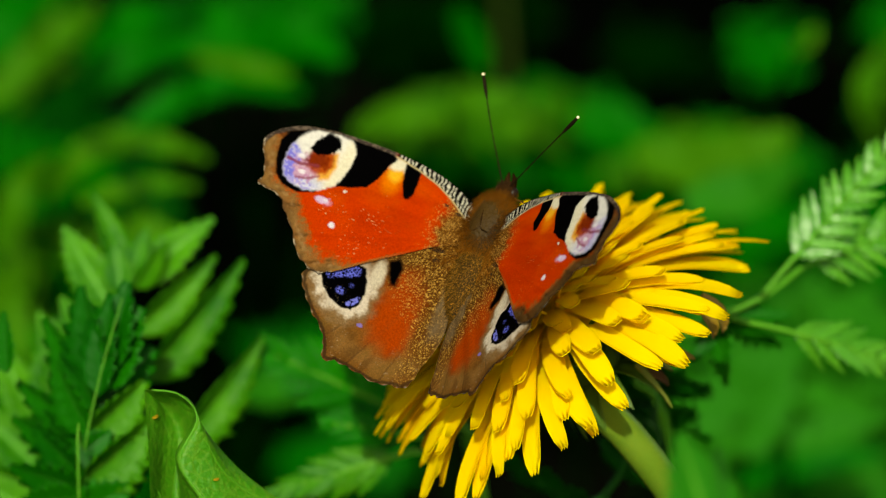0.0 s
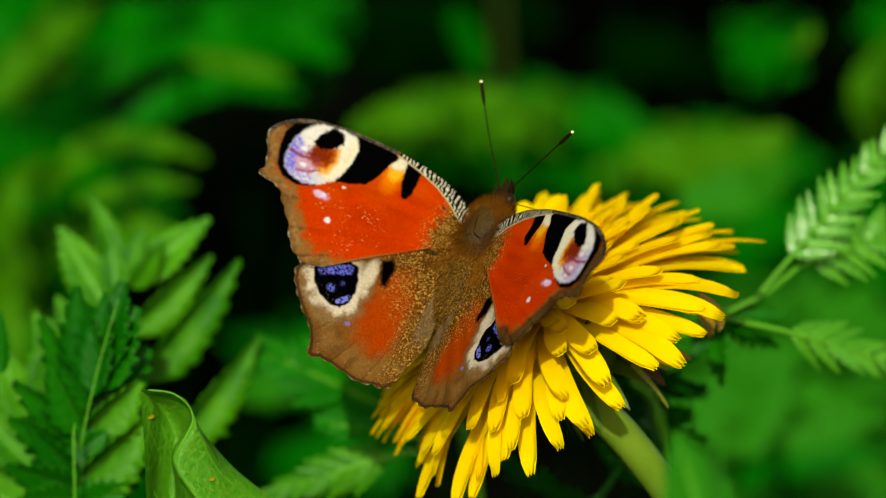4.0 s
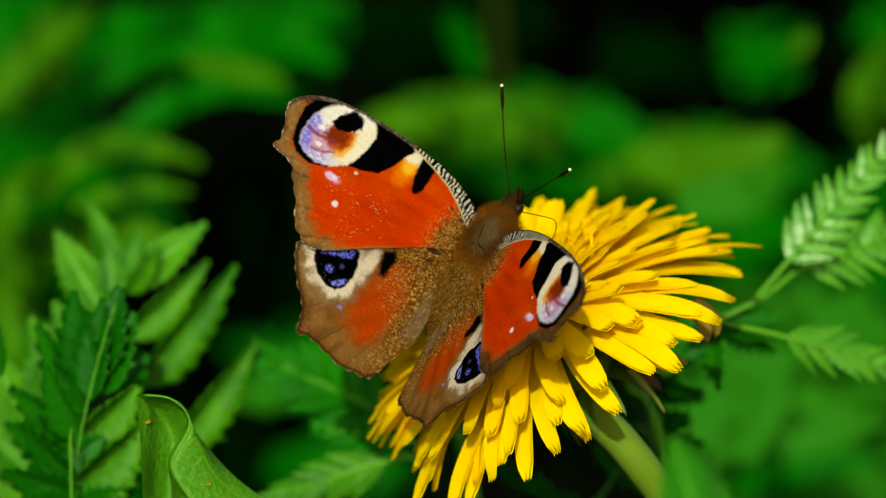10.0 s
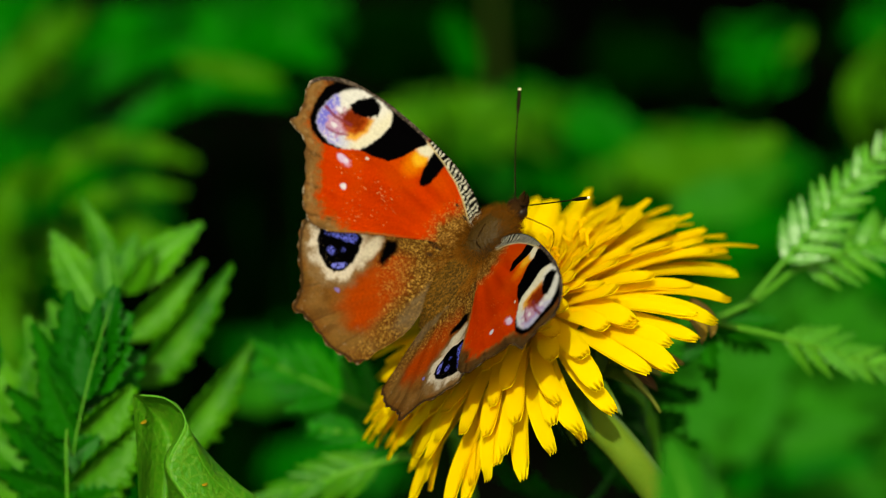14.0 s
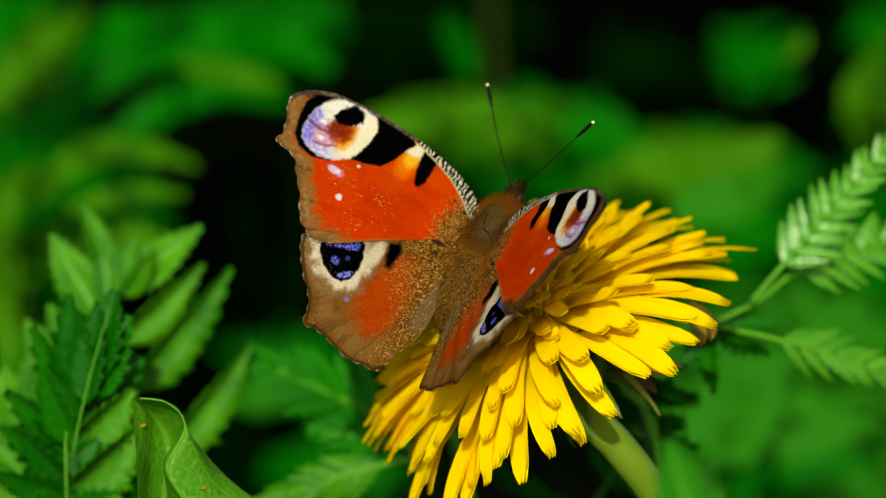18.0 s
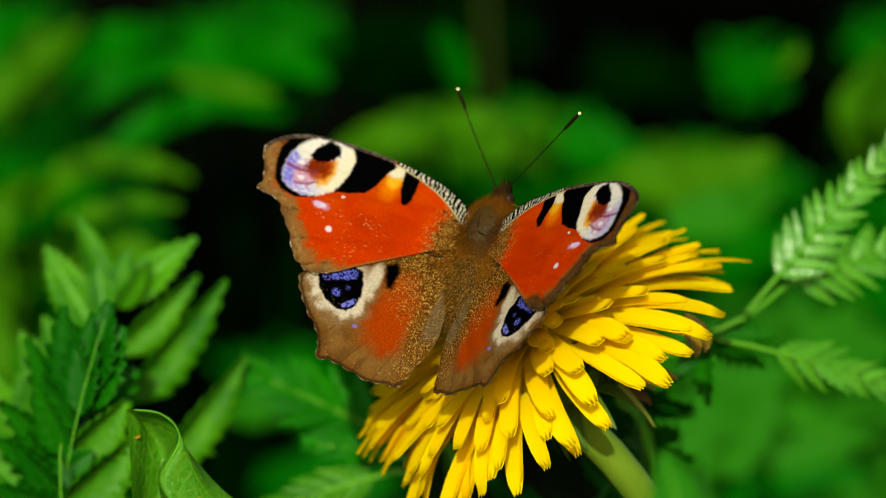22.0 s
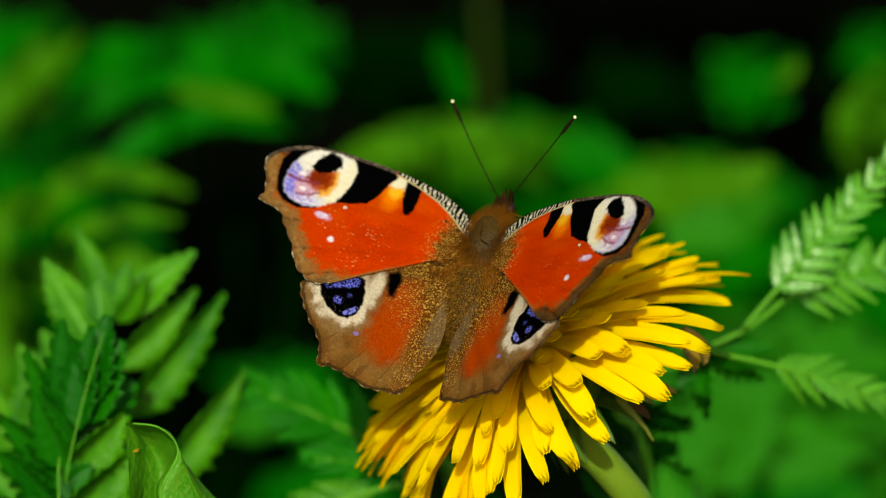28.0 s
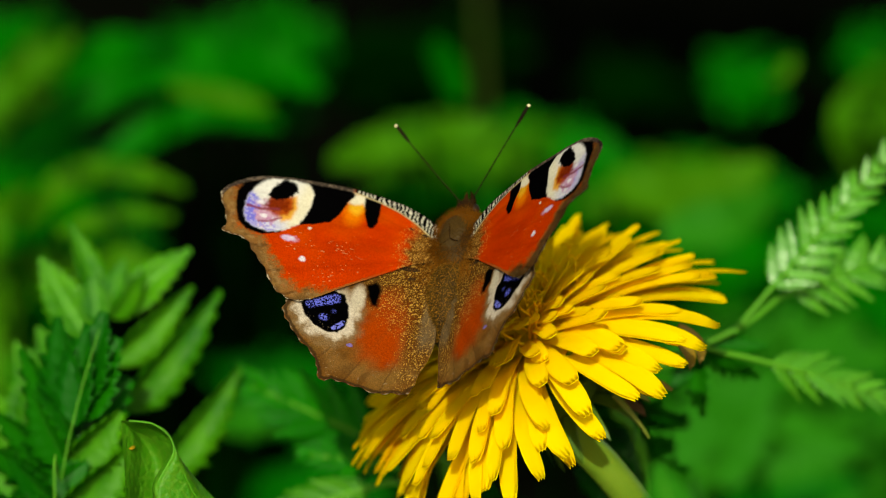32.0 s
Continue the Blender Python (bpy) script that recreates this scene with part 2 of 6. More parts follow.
def closed_curve(ctrl, n):
    c = np.array(ctrl, float)
    k = len(c)
    f = np.arange(n) / n * k
    i = f.astype(int)
    s = (f - i)[:, None]
    a, b, d, e = c[(i - 1) % k], c[i % k], c[(i + 1) % k], c[(i + 2) % k]
    p = 0.5 * (2 * b + (d - a) * s + (2 * a - 5 * b + 4 * d - e) * s ** 2 + (3 * b - a - 3 * d + e) * s ** 3)
    # even spacing
    q = np.vstack([p, p[:1]])
    ln = np.concatenate([[0], np.cumsum(np.hypot(*np.diff(q, axis=0).T))])
    even = np.linspace(0, ln[-1], n, endpoint=False)
    return np.stack([np.interp(even, ln, q[:, 0]), np.interp(even, ln, q[:, 1])], 1)


def lattice(x, y, seed):
    h = np.sin(x * 127.1 + y * 311.7 + seed * 74.7) * 43758.5453
    return h - np.floor(h)


def grainy(p, size, seed=0):
    """Value noise, 0 to 1, with cells of the given size."""
    x, y = p[:, 0] / size, p[:, 1] / size
    i, k = np.floor(x), np.floor(y)
    fx, fy = x - i, y - k
    fx, fy = fx * fx * (3 - 2 * fx), fy * fy * (3 - 2 * fy)
    a, b = lattice(i, k, seed), lattice(i + 1, k, seed)
    c, d = lattice(i, k + 1, seed), lattice(i + 1, k + 1, seed)
    return (a * (1 - fx) + b * fx) * (1 - fy) + (c * (1 - fx) + d * fx) * fy


def ease(x, lo, hi):
    t = np.clip((x - lo) / (hi - lo), 0, 1)
    return t * t * (3 - 2 * t)


def to_polygon(p, poly):
    """Signed distance to a polygon, below zero inside."""
    q = np.array(poly, float)
    best, inside = np.full(len(p), 1e9), np.zeros(len(p), bool)
    for a, b in zip(q, np.roll(q, -1, 0)):
        ab = b - a
        t = np.clip(((p - a) @ ab) / (ab @ ab), 0, 1)
        best = np.minimum(best, np.hypot(*(p - a - t[:, None] * ab).T))
        crossing = ((a[1] > p[:, 1]) != (b[1] > p[:, 1])) & (p[:, 0] < (b[0] - a[0]) * (p[:, 1] - a[1]) / (b[1] - a[1] + 1e-12) + a[0])
        inside ^= crossing
    return np.where(inside, -best, best)


def to_line(p, line):
    best = np.full(len(p), 1e9)
    for a, b in zip(np.array(line[:-1], float), np.array(line[1:], float)):
        ab = b - a
        t = np.clip(((p - a) @ ab) / (ab @ ab), 0, 1)
        best = np.minimum(best, np.hypot(*(p - a - t[:, None] * ab).T))
    return best


RED, BROWN, BLACK = (0.57, 0.036, 0.002), (0.26, 0.130, 0.038), (0.0012, 0.001, 0.0012)
CREAM, WHITE, LILAC = (0.82, 0.73, 0.56), (0.86, 0.80, 0.77), (0.21, 0.19, 0.80)
PINK, RUST, GOLD = (0.56, 0.25, 0.46), (0.20, 0.020, 0.003), (0.62, 0.33, 0.08)


class Paint:
    def __init__(self, n, base):
        self.c = np.tile(np.array(base, float), (n, 1))

    def lay(self, colour, weight):
        w = np.clip(weight, 0, 1)[:, None]
        self.c = self.c * (1 - w) + np.array(colour) * w


def rough_edges(p, amount, seed):
    return p + amount * np.stack([grainy(p, 0.45, seed) + 0.6 * grainy(p, 0.18, seed + 1) - 0.8, grainy(p, 0.45, seed + 2) + 0.6 * grainy(p, 0.18, seed + 3) - 0.8], 1)


def inside(q, poly, soft=0.15):
    return 1 - ease(to_polygon(q, poly), -soft, soft)


def gilded(p, seed, where):
    """Short bright dashes of gold scales, as thick as where says (0 to 1)."""
    dashes = grainy(np.stack([p[:, 0] * 0.8 + p[:, 1] * 0.3, p[:, 1] * 0.75], 1), 0.080, seed) * 0.65 + grainy(p, 0.060, seed + 1) * 0.5
    return ease(dashes, 0.84 - 0.15 * where, 0.95 - 0.15 * where) * ease(where, 0.0, 0.25)


def fore_pigment(p, cool=1.0, wear_tone=1.0):
    q = rough_edges(p, 0.15, 5)
    x, y = q[:, 0], q[:, 1]
    c = Paint(len(p), RED)
    c.lay((0.62, 0.085, 0.004), 0.6 * ease(grainy(p, 2.5, 3), 0.3, 1.0) * ease(y, -9, 4))
    c.lay((0.40, 0.020, 0.002), 0.5 * ease(grainy(np.stack([p[:, 0] * 0.3, p[:, 1]], 1), 1.3, 4), 0.45, 1.0))
    scratch = ease(grainy(np.stack([p[:, 0] * 0.45 - p[:, 1] * 0.2, p[:, 1]], 1), 0.16, 8), 0.84, 0.95)
    c.lay((0.92, 0.50, 0.22), 0.55 * wear_tone * scratch * ease(grainy(p, 1.6, 9), 0.5, 0.8) * ease(x, 6, 12))
    outer = to_line(q, FORE_OUTLINE[12:27])
    inner = to_line(q, FORE_OUTLINE[26:31])
    costa = to_line(p, FORE_OUTLINE[1:13])
    veins = np.abs(np.sin(np.arctan2(y + 1.0, x + 4.0) * 21.0))
    c.lay((0.030, 0.016, 0.008), ease(x, 17.0, 17.8) * ease(y + 0.28 * (x - 17), 0.0, 0.8))
    # gilded base
    far = np.hypot(x * 0.95, (y + 2.6) * 0.50) + 1.2 * (grainy(p, 0.9, 11) - 0.5)
    base = 1 - ease(far, 2.4, 4.6)
    c.lay((0.13, 0.045, 0.006), base)
    c.lay(GOLD, 0.95 * gilded(p, 12, 1 - ease(far, 2.6, 5.6)))
    # margin
    soft = outer + 1.1 * (grainy(p, 0.7, 22) - 0.5) + 0.9 * (grainy(p, 0.2, 23) - 0.5)
    c.lay((0.34, 0.085, 0.014), 0.85 * (1 - ease(soft, 1.6, 3.2)))
    c.lay(BROWN, (1 - ease(soft, 1.1, 2.5)) * (0.75 + 0.25 * veins))
    c.lay((0.080, 0.034, 0.010), 0.6 * (1 - ease(soft, 1.2, 2.2)) * (1 - ease(veins, 0.05, 0.35)))
    c.lay((0.11, 0.054, 0.018), 0.6 * (1 - ease(soft, 0.2, 1.6)) * ease(grainy(p, 0.9, 24), 0.35, 0.75))
    c.lay((0.10, 0.052, 0.024), (1 - ease(outer, 0.15, 0.45)) * 0.8)
    c.lay((0.36, 0.20, 0.08), 0.6 * (1 - ease(np.abs(outer - 1.1), 0.1, 0.6)) * ease(grainy(p, 0.5, 21), 0.35, 0.8))
    c.lay((0.26, 0.12, 0.03), 0.8 * (1 - ease(inner, 0.15, 0.5)) * ease(x, 4, 10))
    # large black patch towards the costa, a cream spot that runs out into yellow, and a short bar
    c.lay((0.80, 0.20, 0.008), 0.9 * (1 - ease(np.hypot((x - 11.3) / 1.9, (y - 2.6) / 2.6), 0.2, 1.1)))
    c.lay((0.92, 0.47, 0.03), 0.95 * (1 - ease(np.hypot((x - 11.1) / 1.3, (y - 3.5) / 1.5), 0.4, 1.1)))
    c.lay(CREAM, inside(q, [(12.0, 5.6), (10.0, 5.7), (9.7, 3.6), (10.4, 4.3), (11.3, 3.9), (12.2, 4.0)], 0.3))
    c.lay(BLACK, inside(q, [(19.7, 6.2), (12.4, 6.3), (11.5, 5.4), (12.2, 4.3), (12.7, 2.9), (13.4, 1.5), (14.1, 0.5), (16.0, -0.3), (17.9, -0.8), (18.4, 1.0), (18.2, 2.7), (18.2, 4.7)], 0.12))
    c.lay(BLACK, inside(q, [(10.3, 5.6), (8.1, 5.6), (7.9, 3.6), (8.0, 2.0), (8.4, 0.9), (8.9, 0.7), (9.4, 1.2), (9.9, 2.7)], 0.12))
    # costal band: fine pale bars on black, plain and dark further out
    wide = np.clip(2.15 - 0.135 * x, 0.5, 2.1)
    band = 1 - ease(costa, wide - 0.1, wide + 0.06)
    barred = 1 - ease(x, 11.4, 12.2)
    c.lay(BLACK, band * barred)
    run = x * 0.93 + y * 0.30 + 0.5 * grainy(p, 0.6, 31) + 0.35 * costa
    c.lay((0.70, 0.64, 0.52), band * barred * ease(np.sin(run * 2 * math.pi / 0.60), 0.0, 0.5) * ease(costa, 0.05, 0.15) * (1 - 0.7 * (grainy(p, 0.25, 32) > 0.68)))
    c.lay((0.60, 0.46, 0.24), barred * (1 - ease(np.abs(costa - wide), 0.05, 0.17)) * 0.85)
    c.lay((0.055, 0.040, 0.032), (1 - barred) * (1 - ease(costa, 0.35, 0.6)))
    c.lay((0.22, 0.16, 0.12), (1 - barred) * (1 - ease(costa, 0.35, 0.6)) * 0.6 * (grainy(p, 0.22, 33) > 0.55))
    # eyespot: a black crescent outside, a cream ring towards the base, lilac and pink between, a black pupil on rust
    open_costa = ease(costa, 0.20, 0.45)
    c.lay(BLACK, inside(q, [(19.0, 5.9), (21.5, 5.7), (23.6, 5.1), (25.9, 4.2), (26.75, 2.6), (26.5, 0.5), (25.85, -1.7), (24.5, -2.9), (22.4, -3.2), (20.3, -2.5), (18.0, 0.0), (18.0, 4.0)]) * open_costa)
    ragged = p + 0.24 * np.stack([grainy(p, 0.32, 91) - 0.5, grainy(p, 0.32, 92) - 0.5], 1)
    disc = inside(ragged, [(22.5, 5.5), (24.2, 3.9), (25.0, 2.9), (25.35, 1.3), (25.3, -0.4), (24.7, -1.7), (23.5, -2.25), (21.8, -2.65), (20.1, -2.1), (18.0, -0.7), (17.1, 1.7), (16.9, 4.2), (17.6, 5.6), (19.9, 6.0)], 0.24) * open_costa
    tone = grainy(p, 0.5, 40) - 0.5
    c.lay(WHITE, disc)
    c.lay((0.88, 0.78, 0.60), disc * (1 - ease(x + 0.25 * y, 18.6, 20.6)))
    c.lay((0.62, 0.60, 0.86), 0.8 * cool * disc * ease(-y + 0.9 * tone, -0.2, 1.6) * ease(x, 18.6, 20.4))
    c.lay(PINK, disc * (1 - ease(np.hypot((x - 22.8) / 2.2, (y - 0.3) / 2.1) + 0.6 * tone, 0.7, 1.1)) * (0.7 + 0.3 * grainy(p, 0.2, 42)))
    outside = disc * ease(x - 0.12 * y + 1.3 * tone, 23.1, 24.3) * (1 - ease(y, 2.9, 4.1))
    c.lay(LILAC, max(cool, 0.45) * outside * (0.55 + 0.45 * ease(grainy(p, 0.2, 46), 0.3, 0.55)))
    c.lay((0.40, 0.34, 0.80), cool * disc * (1 - ease(np.hypot((x - 22.6) / 2.2, (y + 2.0) / 0.9), 0.6, 1.15)) * ease(grainy(p, 0.26, 45), 0.35, 0.6))
    c.lay((0.88, 0.40, 0.03), 0.95 * inside(q, [(20.6, 3.0), (19.0, 3.5), (18.6, 1.6), (19.1, -0.2), (20.3, -0.9), (20.8, 0.0)], 0.35))
    c.lay((0.42, 0.05, 0.006), 0.95 * inside(q, [(22.4, 2.8), (19.5, 3.4), (19.1, 1.6), (19.7, 0.3), (21.0, -0.2), (22.4, 0.5)], 0.4))
    c.lay(RUST, 0.95 * (1 - ease(np.hypot((x - 21.2) / 1.9, (y - 1.8) / 1.5) + 0.5 * (grainy(p, 0.4, 47) - 0.5), 0.5, 1.1)))
    c.lay((0.24, 0.035, 0.05), 0.85 * disc * (1 - ease(to_line(q, [(21.0, 1.0), (23.2, 0.55), (25.1, 0.75)]), 0.08, 0.32)))
    c.lay((0.30, 0.06, 0.10), 0.75 * disc * (1 - ease(to_line(q, [(20.4, -0.3), (22.0, -1.1), (23.2, -1.3)]), 0.05, 0.28)))
    c.lay(WHITE, 0.95 * open_costa * inside(q, [(22.3, 5.5), (23.2, 5.2), (24.5, 3.9), (24.7, 3.1), (23.6, 2.2), (22.7, 2.3), (22.2, 3.4)], 0.3))
    c.lay(BLACK, inside(rough_edges(p, 0.35, 49), [(22.6, 3.0), (22.0, 4.7), (20.9, 5.8), (19.4, 5.4), (18.9, 4.3), (19.5, 3.2), (21.6, 2.3)], 0.2))
    for ex, ey, er in ((23.4, 1.6, 0.55), (22.7, -0.4, 0.45)):
        c.lay((0.90, 0.82, 0.93), 1 - ease(np.hypot((x - ex) / 1.5, y - ey), 0.3 * er, er))
    # small pale spots
    c.lay((0.72, 0.52, 0.80), 0.95 * (1 - ease(np.hypot((x - 18.8 - 0.4 * (y + 3.1)) / 1.25, (y + 3.1) / 0.62) + 0.5 * tone, 0.5, 1.15)))
    c.lay((0.86, 0.74, 0.88), 0.8 * (1 - ease(np.hypot(x - 18.5, (y + 3.0) / 0.8), 0.1, 0.45)))
    c.lay((0.86, 0.74, 0.84), 1 - ease(np.hypot((x - 16.65) / 1.15, y + 5.85), 0.2, 0.48))
    c.lay((0.85, 0.70, 0.60), 1 - ease(np.hypot(x - 16.5, y + 1.0), 0.1, 0.28))
    # values below 1 darken the margin and weaken scratches and edge flecks
    c.c *= (1 - (1 - wear_tone) * (1 - ease(outer, 1.4, 2.6)))[:, None]
    c.lay((0.56, 0.46, 0.34), 0.85 * wear_tone * (1 - ease(outer, 0.05, 0.25)) * (grainy(p, 0.3, 52) > 0.62))
    return c.c * (0.42 + 0.15 * grainy(p, 0.10, 51))[:, None] * (0.93 + 0.07 * ease(veins, 0.05, 0.25))[:, None]


def hind_pigment(p):
    q = rough_edges(p, 0.14, 65)
    x, y = q[:, 0], q[:, 1]
    c = Paint(len(p), (0.24, 0.092, 0.018))
    outer = to_line(q, HIND_OUTLINE[4:20])
    ang = np.arctan2(y - 3.0, x + 3.0)
    rays = np.abs(np.sin(ang * 17.0))
    c.lay((0.12, 0.052, 0.014), 0.5 * ease(grainy(p, 1.8, 66), 0.35, 0.9))
    c.lay((0.31, 0.155, 0.045), 0.6 * (1 - ease(np.abs(outer - 2.4), 0.3, 1.7)))
    streak = grainy(np.stack([ang * 22, np.hypot(x, y) * 0.25], 1), 1.0, 68)
    c.lay((0.25, 0.125, 0.030), 0.6 * ease(streak, 0.5, 0.85))
    c.lay((0.10, 0.042, 0.010), 0.5 * ease(streak, 0.45, 0.1))
    c.lay((0.08, 0.035, 0.012), (1 - ease(rays, 0.02, 0.16)) * 0.45)
    red = to_polygon(q, [(6.0, -6.2), (3.8, -5.6), (2.2, -9.0), (2.0, -12.6), (2.2, -15.6), (3.8, -16.6), (6.6, -15.8), (7.5, -13.6), (7.2, -11.0), (6.6, -8.6)])
    c.lay((0.52, 0.056, 0.004), 0.95 * (1 - ease(red + 0.8 * (streak - 0.5) + 0.3 * (grainy(p, 0.5, 67) - 0.5), -1.5, 1.2)) * (0.82 + 0.18 * ease(rays, 0.05, 0.4)))
    # gilded base, which runs down along the inner edge
    reach = np.minimum(np.hypot((x - 1.2) * 0.74, (y + 1.5) * 0.50), 3.0 + 1.35 * np.maximum(x - 1.3, 0) + 0.12 * np.maximum(-y - 6, 0)) + 1.4 * (grainy(p, 0.9, 71) - 0.5)
    base = 1 - ease(reach, 3.0, 5.8)
    c.lay((0.105, 0.034, 0.004), 0.9 * base)
    c.lay((0.44, 0.052, 0.004), 0.55 * (1 - ease(red + 0.8 * (streak - 0.5), -0.8, 2.0)))
    c.lay((0.82, 0.46, 0.10), 0.95 * gilded(p, 72, 1 - ease(reach, 2.8, 6.4)))
    fold = 1 - ease(x + 0.06 * (y + 9) + 0.7 * (grainy(p, 0.6, 69) - 0.5), -0.6, 0.6)
    c.lay((0.20, 0.135, 0.070), 0.9 * fold * ease(-y, 4.0, 6.5) * (1 - ease(-y, 11.0, 14.5)) * (0.7 + 0.3 * ease(streak, 0.3, 0.7)))
    # eyespot in a pale ring that fades outwards into buff
    dx, dy = x - 12.4, y + 10.2
    rim = to_polygon(q, [(15.7, -9.6), (14.9, -11.2), (13.5, -12.4), (11.6, -13.1), (10.4, -12.9), (9.6, -11.9), (9.4, -10.3), (9.7, -8.8), (10.4, -7.1), (13.0, -6.6), (15.2, -7.8)])
    hem = rim + 1.1 * (grainy(p, 0.8, 74) - 0.5) + 0.5 * (grainy(p, 0.25, 78) - 0.5)
    open_side = ease(dx * 0.45 - dy * 0.8, -4.8, -2.2)
    c.lay((0.32, 0.19, 0.085), (1 - ease(hem, 1.0, 2.9)) * open_side)
    c.lay((0.86, 0.71, 0.58), (1 - ease(hem, 0.4, 1.6)) * open_side)
    c.lay((0.78, 0.65, 0.50), (1 - ease(np.hypot((x - 8.7) / 1.15, (y + 7.4) / 2.6), 0.45, 1.1)))
    c.lay(BLACK, 1 - ease(rim, -0.12, 0.16))
    well = ease(-rim, 0.1, 0.3)
    cloud = ease(grainy(p, 0.35, 75) * 0.25 + grainy(p, 0.12, 76) * 0.85, 0.45, 0.60)
    upper = 1 - ease(to_line(q, [(14.5, -9.3), (13.0, -8.6), (11.4, -7.9)]), 0.45, 0.80)
    middle = np.maximum(1 - ease(np.hypot((x - 12.5) / 0.75, (y + 11.0) / 0.6), 0.5, 1.1), 0.4 * (1 - ease(np.hypot(x - 11.4, y + 9.9), 0.15, 0.5)))
    c.lay((0.17, 0.19, 1.0), np.maximum(upper, middle) * cloud * well)
    c.lay((0.24, 0.25, 1.0), (1 - ease(to_line(q, [(9.9, -11.3), (10.9, -12.3)]), 0.26, 0.46)) * ease(grainy(p, 0.2, 77), 0.15, 0.4) * well)
    c.lay(BLACK, inside(q, [(8.0, -5.0), (6.7, -4.2), (5.9, -5.4), (6.0, -6.8), (6.0, -8.0), (6.9, -8.0), (7.6, -6.6)], 0.35))
    c.lay((0.28, 0.20, 0.60), 1 - ease(np.hypot((x - 8.5) / 0.5, (y + 14.4) / 0.3), 0.6, 1.1))
    c.lay((0.45, 0.34, 0.22), 0.6 * ease(grainy(p, 0.16, 80), 0.84, 0.92) * ease(grainy(p, 1.4, 83), 0.4, 0.7) * (1 - ease(outer, 2.5, 6.0)))
    c.lay((0.040, 0.022, 0.010), (1 - ease(np.abs(outer - 0.40), 0.1, 0.35)) * 0.8)
    c.lay((0.34, 0.25, 0.17), (1 - ease(outer, 0.06, 0.24)) * (grainy(p, 0.22, 79) > 0.55))
    return c.c * (0.31 + 0.16 * grainy(p, 0.12, 81))[:, None]


def wing_mesh(name, outline, centre, pigment, side, scallop, margin, around=880, rings=160):
    """Upper membrane with its pigment, a dark underside and a rim between; side -1 mirrors it."""
    edge = closed_curve(outline, around)
    centre = np.array(centre, float)
    out = edge - centre
    ln = np.arange(around)
    edge = edge - out / np.hypot(*out.T)[:, None] * (scallop * (1 - ease(to_line(edge, margin), 0.3, 1.2)) * (0.5 + 0.5 * np.cos(ln * 0.27 + 1.5 * np.sin(ln * 0.041))) + 0.08 * lattice(ln, ln * 0, 3))[:, None]
    rho = (np.arange(1, rings + 1) / rings) ** 0.8
    top = centre + rho[:, None, None] * (edge - centre)[None]
    p = np.vstack([centre[None], top.reshape(-1, 2)])
    camber = lambda s: -0.0011 * ((s[:, 0] - 10) ** 2 + 0.8 * (s[:, 1] + 3) ** 2) / 10 + 0.07 * np.sin(np.arctan2(s[:, 1] + 1, s[:, 0] + 5) * 34)
    z = camber(p)
    low_rings = 10
    rl = np.arange(1, low_rings + 1) / low_rings
    pl = np.vstack([centre[None], (centre + rl[:, None, None] * (edge - centre)[None, ::4]).reshape(-1, 2)])
    zl = camber(pl) - 0.07
    n0 = len(p)
    verts = np.vstack([np.column_stack([p, z]), np.column_stack([pl, zl])])
    verts[:, 0] *= side
    verts *= MM
    faces, slots = [], []
    k = np.arange(around)
    j = (k + 1) % around
    for a, b in zip(k, j):
        faces.append((0, 1 + a, 1 + b))
    for r in range(rings - 1):
        s0, s1 = 1 + r * around, 1 + (r + 1) * around
        faces += list(zip(s0 + k, s1 + k, s1 + j, s0 + j))
    slots += [0] * len(faces)
    low = around // 4
    kl = np.arange(low)
    jl = (kl + 1) % low
    for a, b in zip(kl, jl):
        faces.append((n0, n0 + 1 + b, n0 + 1 + a))
    for r in range(low_rings - 1):
        s0, s1 = n0 + 1 + r * low, n0 + 1 + (r + 1) * low
        faces += list(zip(s0 + jl, s1 + jl, s1 + kl, s0 + kl))
    rim = 1 + (rings - 1) * around
    rim_low = n0 + 1 + (low_rings - 1) * low
    for a in range(low):
        b = (a + 1) % low
        faces.append(tuple([rim_low + a, rim_low + b] + [rim + (4 * a + s) % around for s in (4, 3, 2, 1, 0)]))
    slots += [1] * (len(faces) - len(slots))
    if side < 0:
        faces = [tuple(reversed(f)) for f in faces]
    me = mesh(name, verts.tolist(), [tuple(int(i) for i in f) for f in faces], [M_WING, M_UNDER], slots=slots)
    col = np.ones((len(verts), 4))
    col[:n0, :3] = pigment(p)
    col[n0:, :3] = (0.02, 0.016, 0.012)
    at = me.color_attributes.new("scales", "FLOAT_COLOR", "POINT")
    at.data.foreach_set("color", col.ravel())
    return me


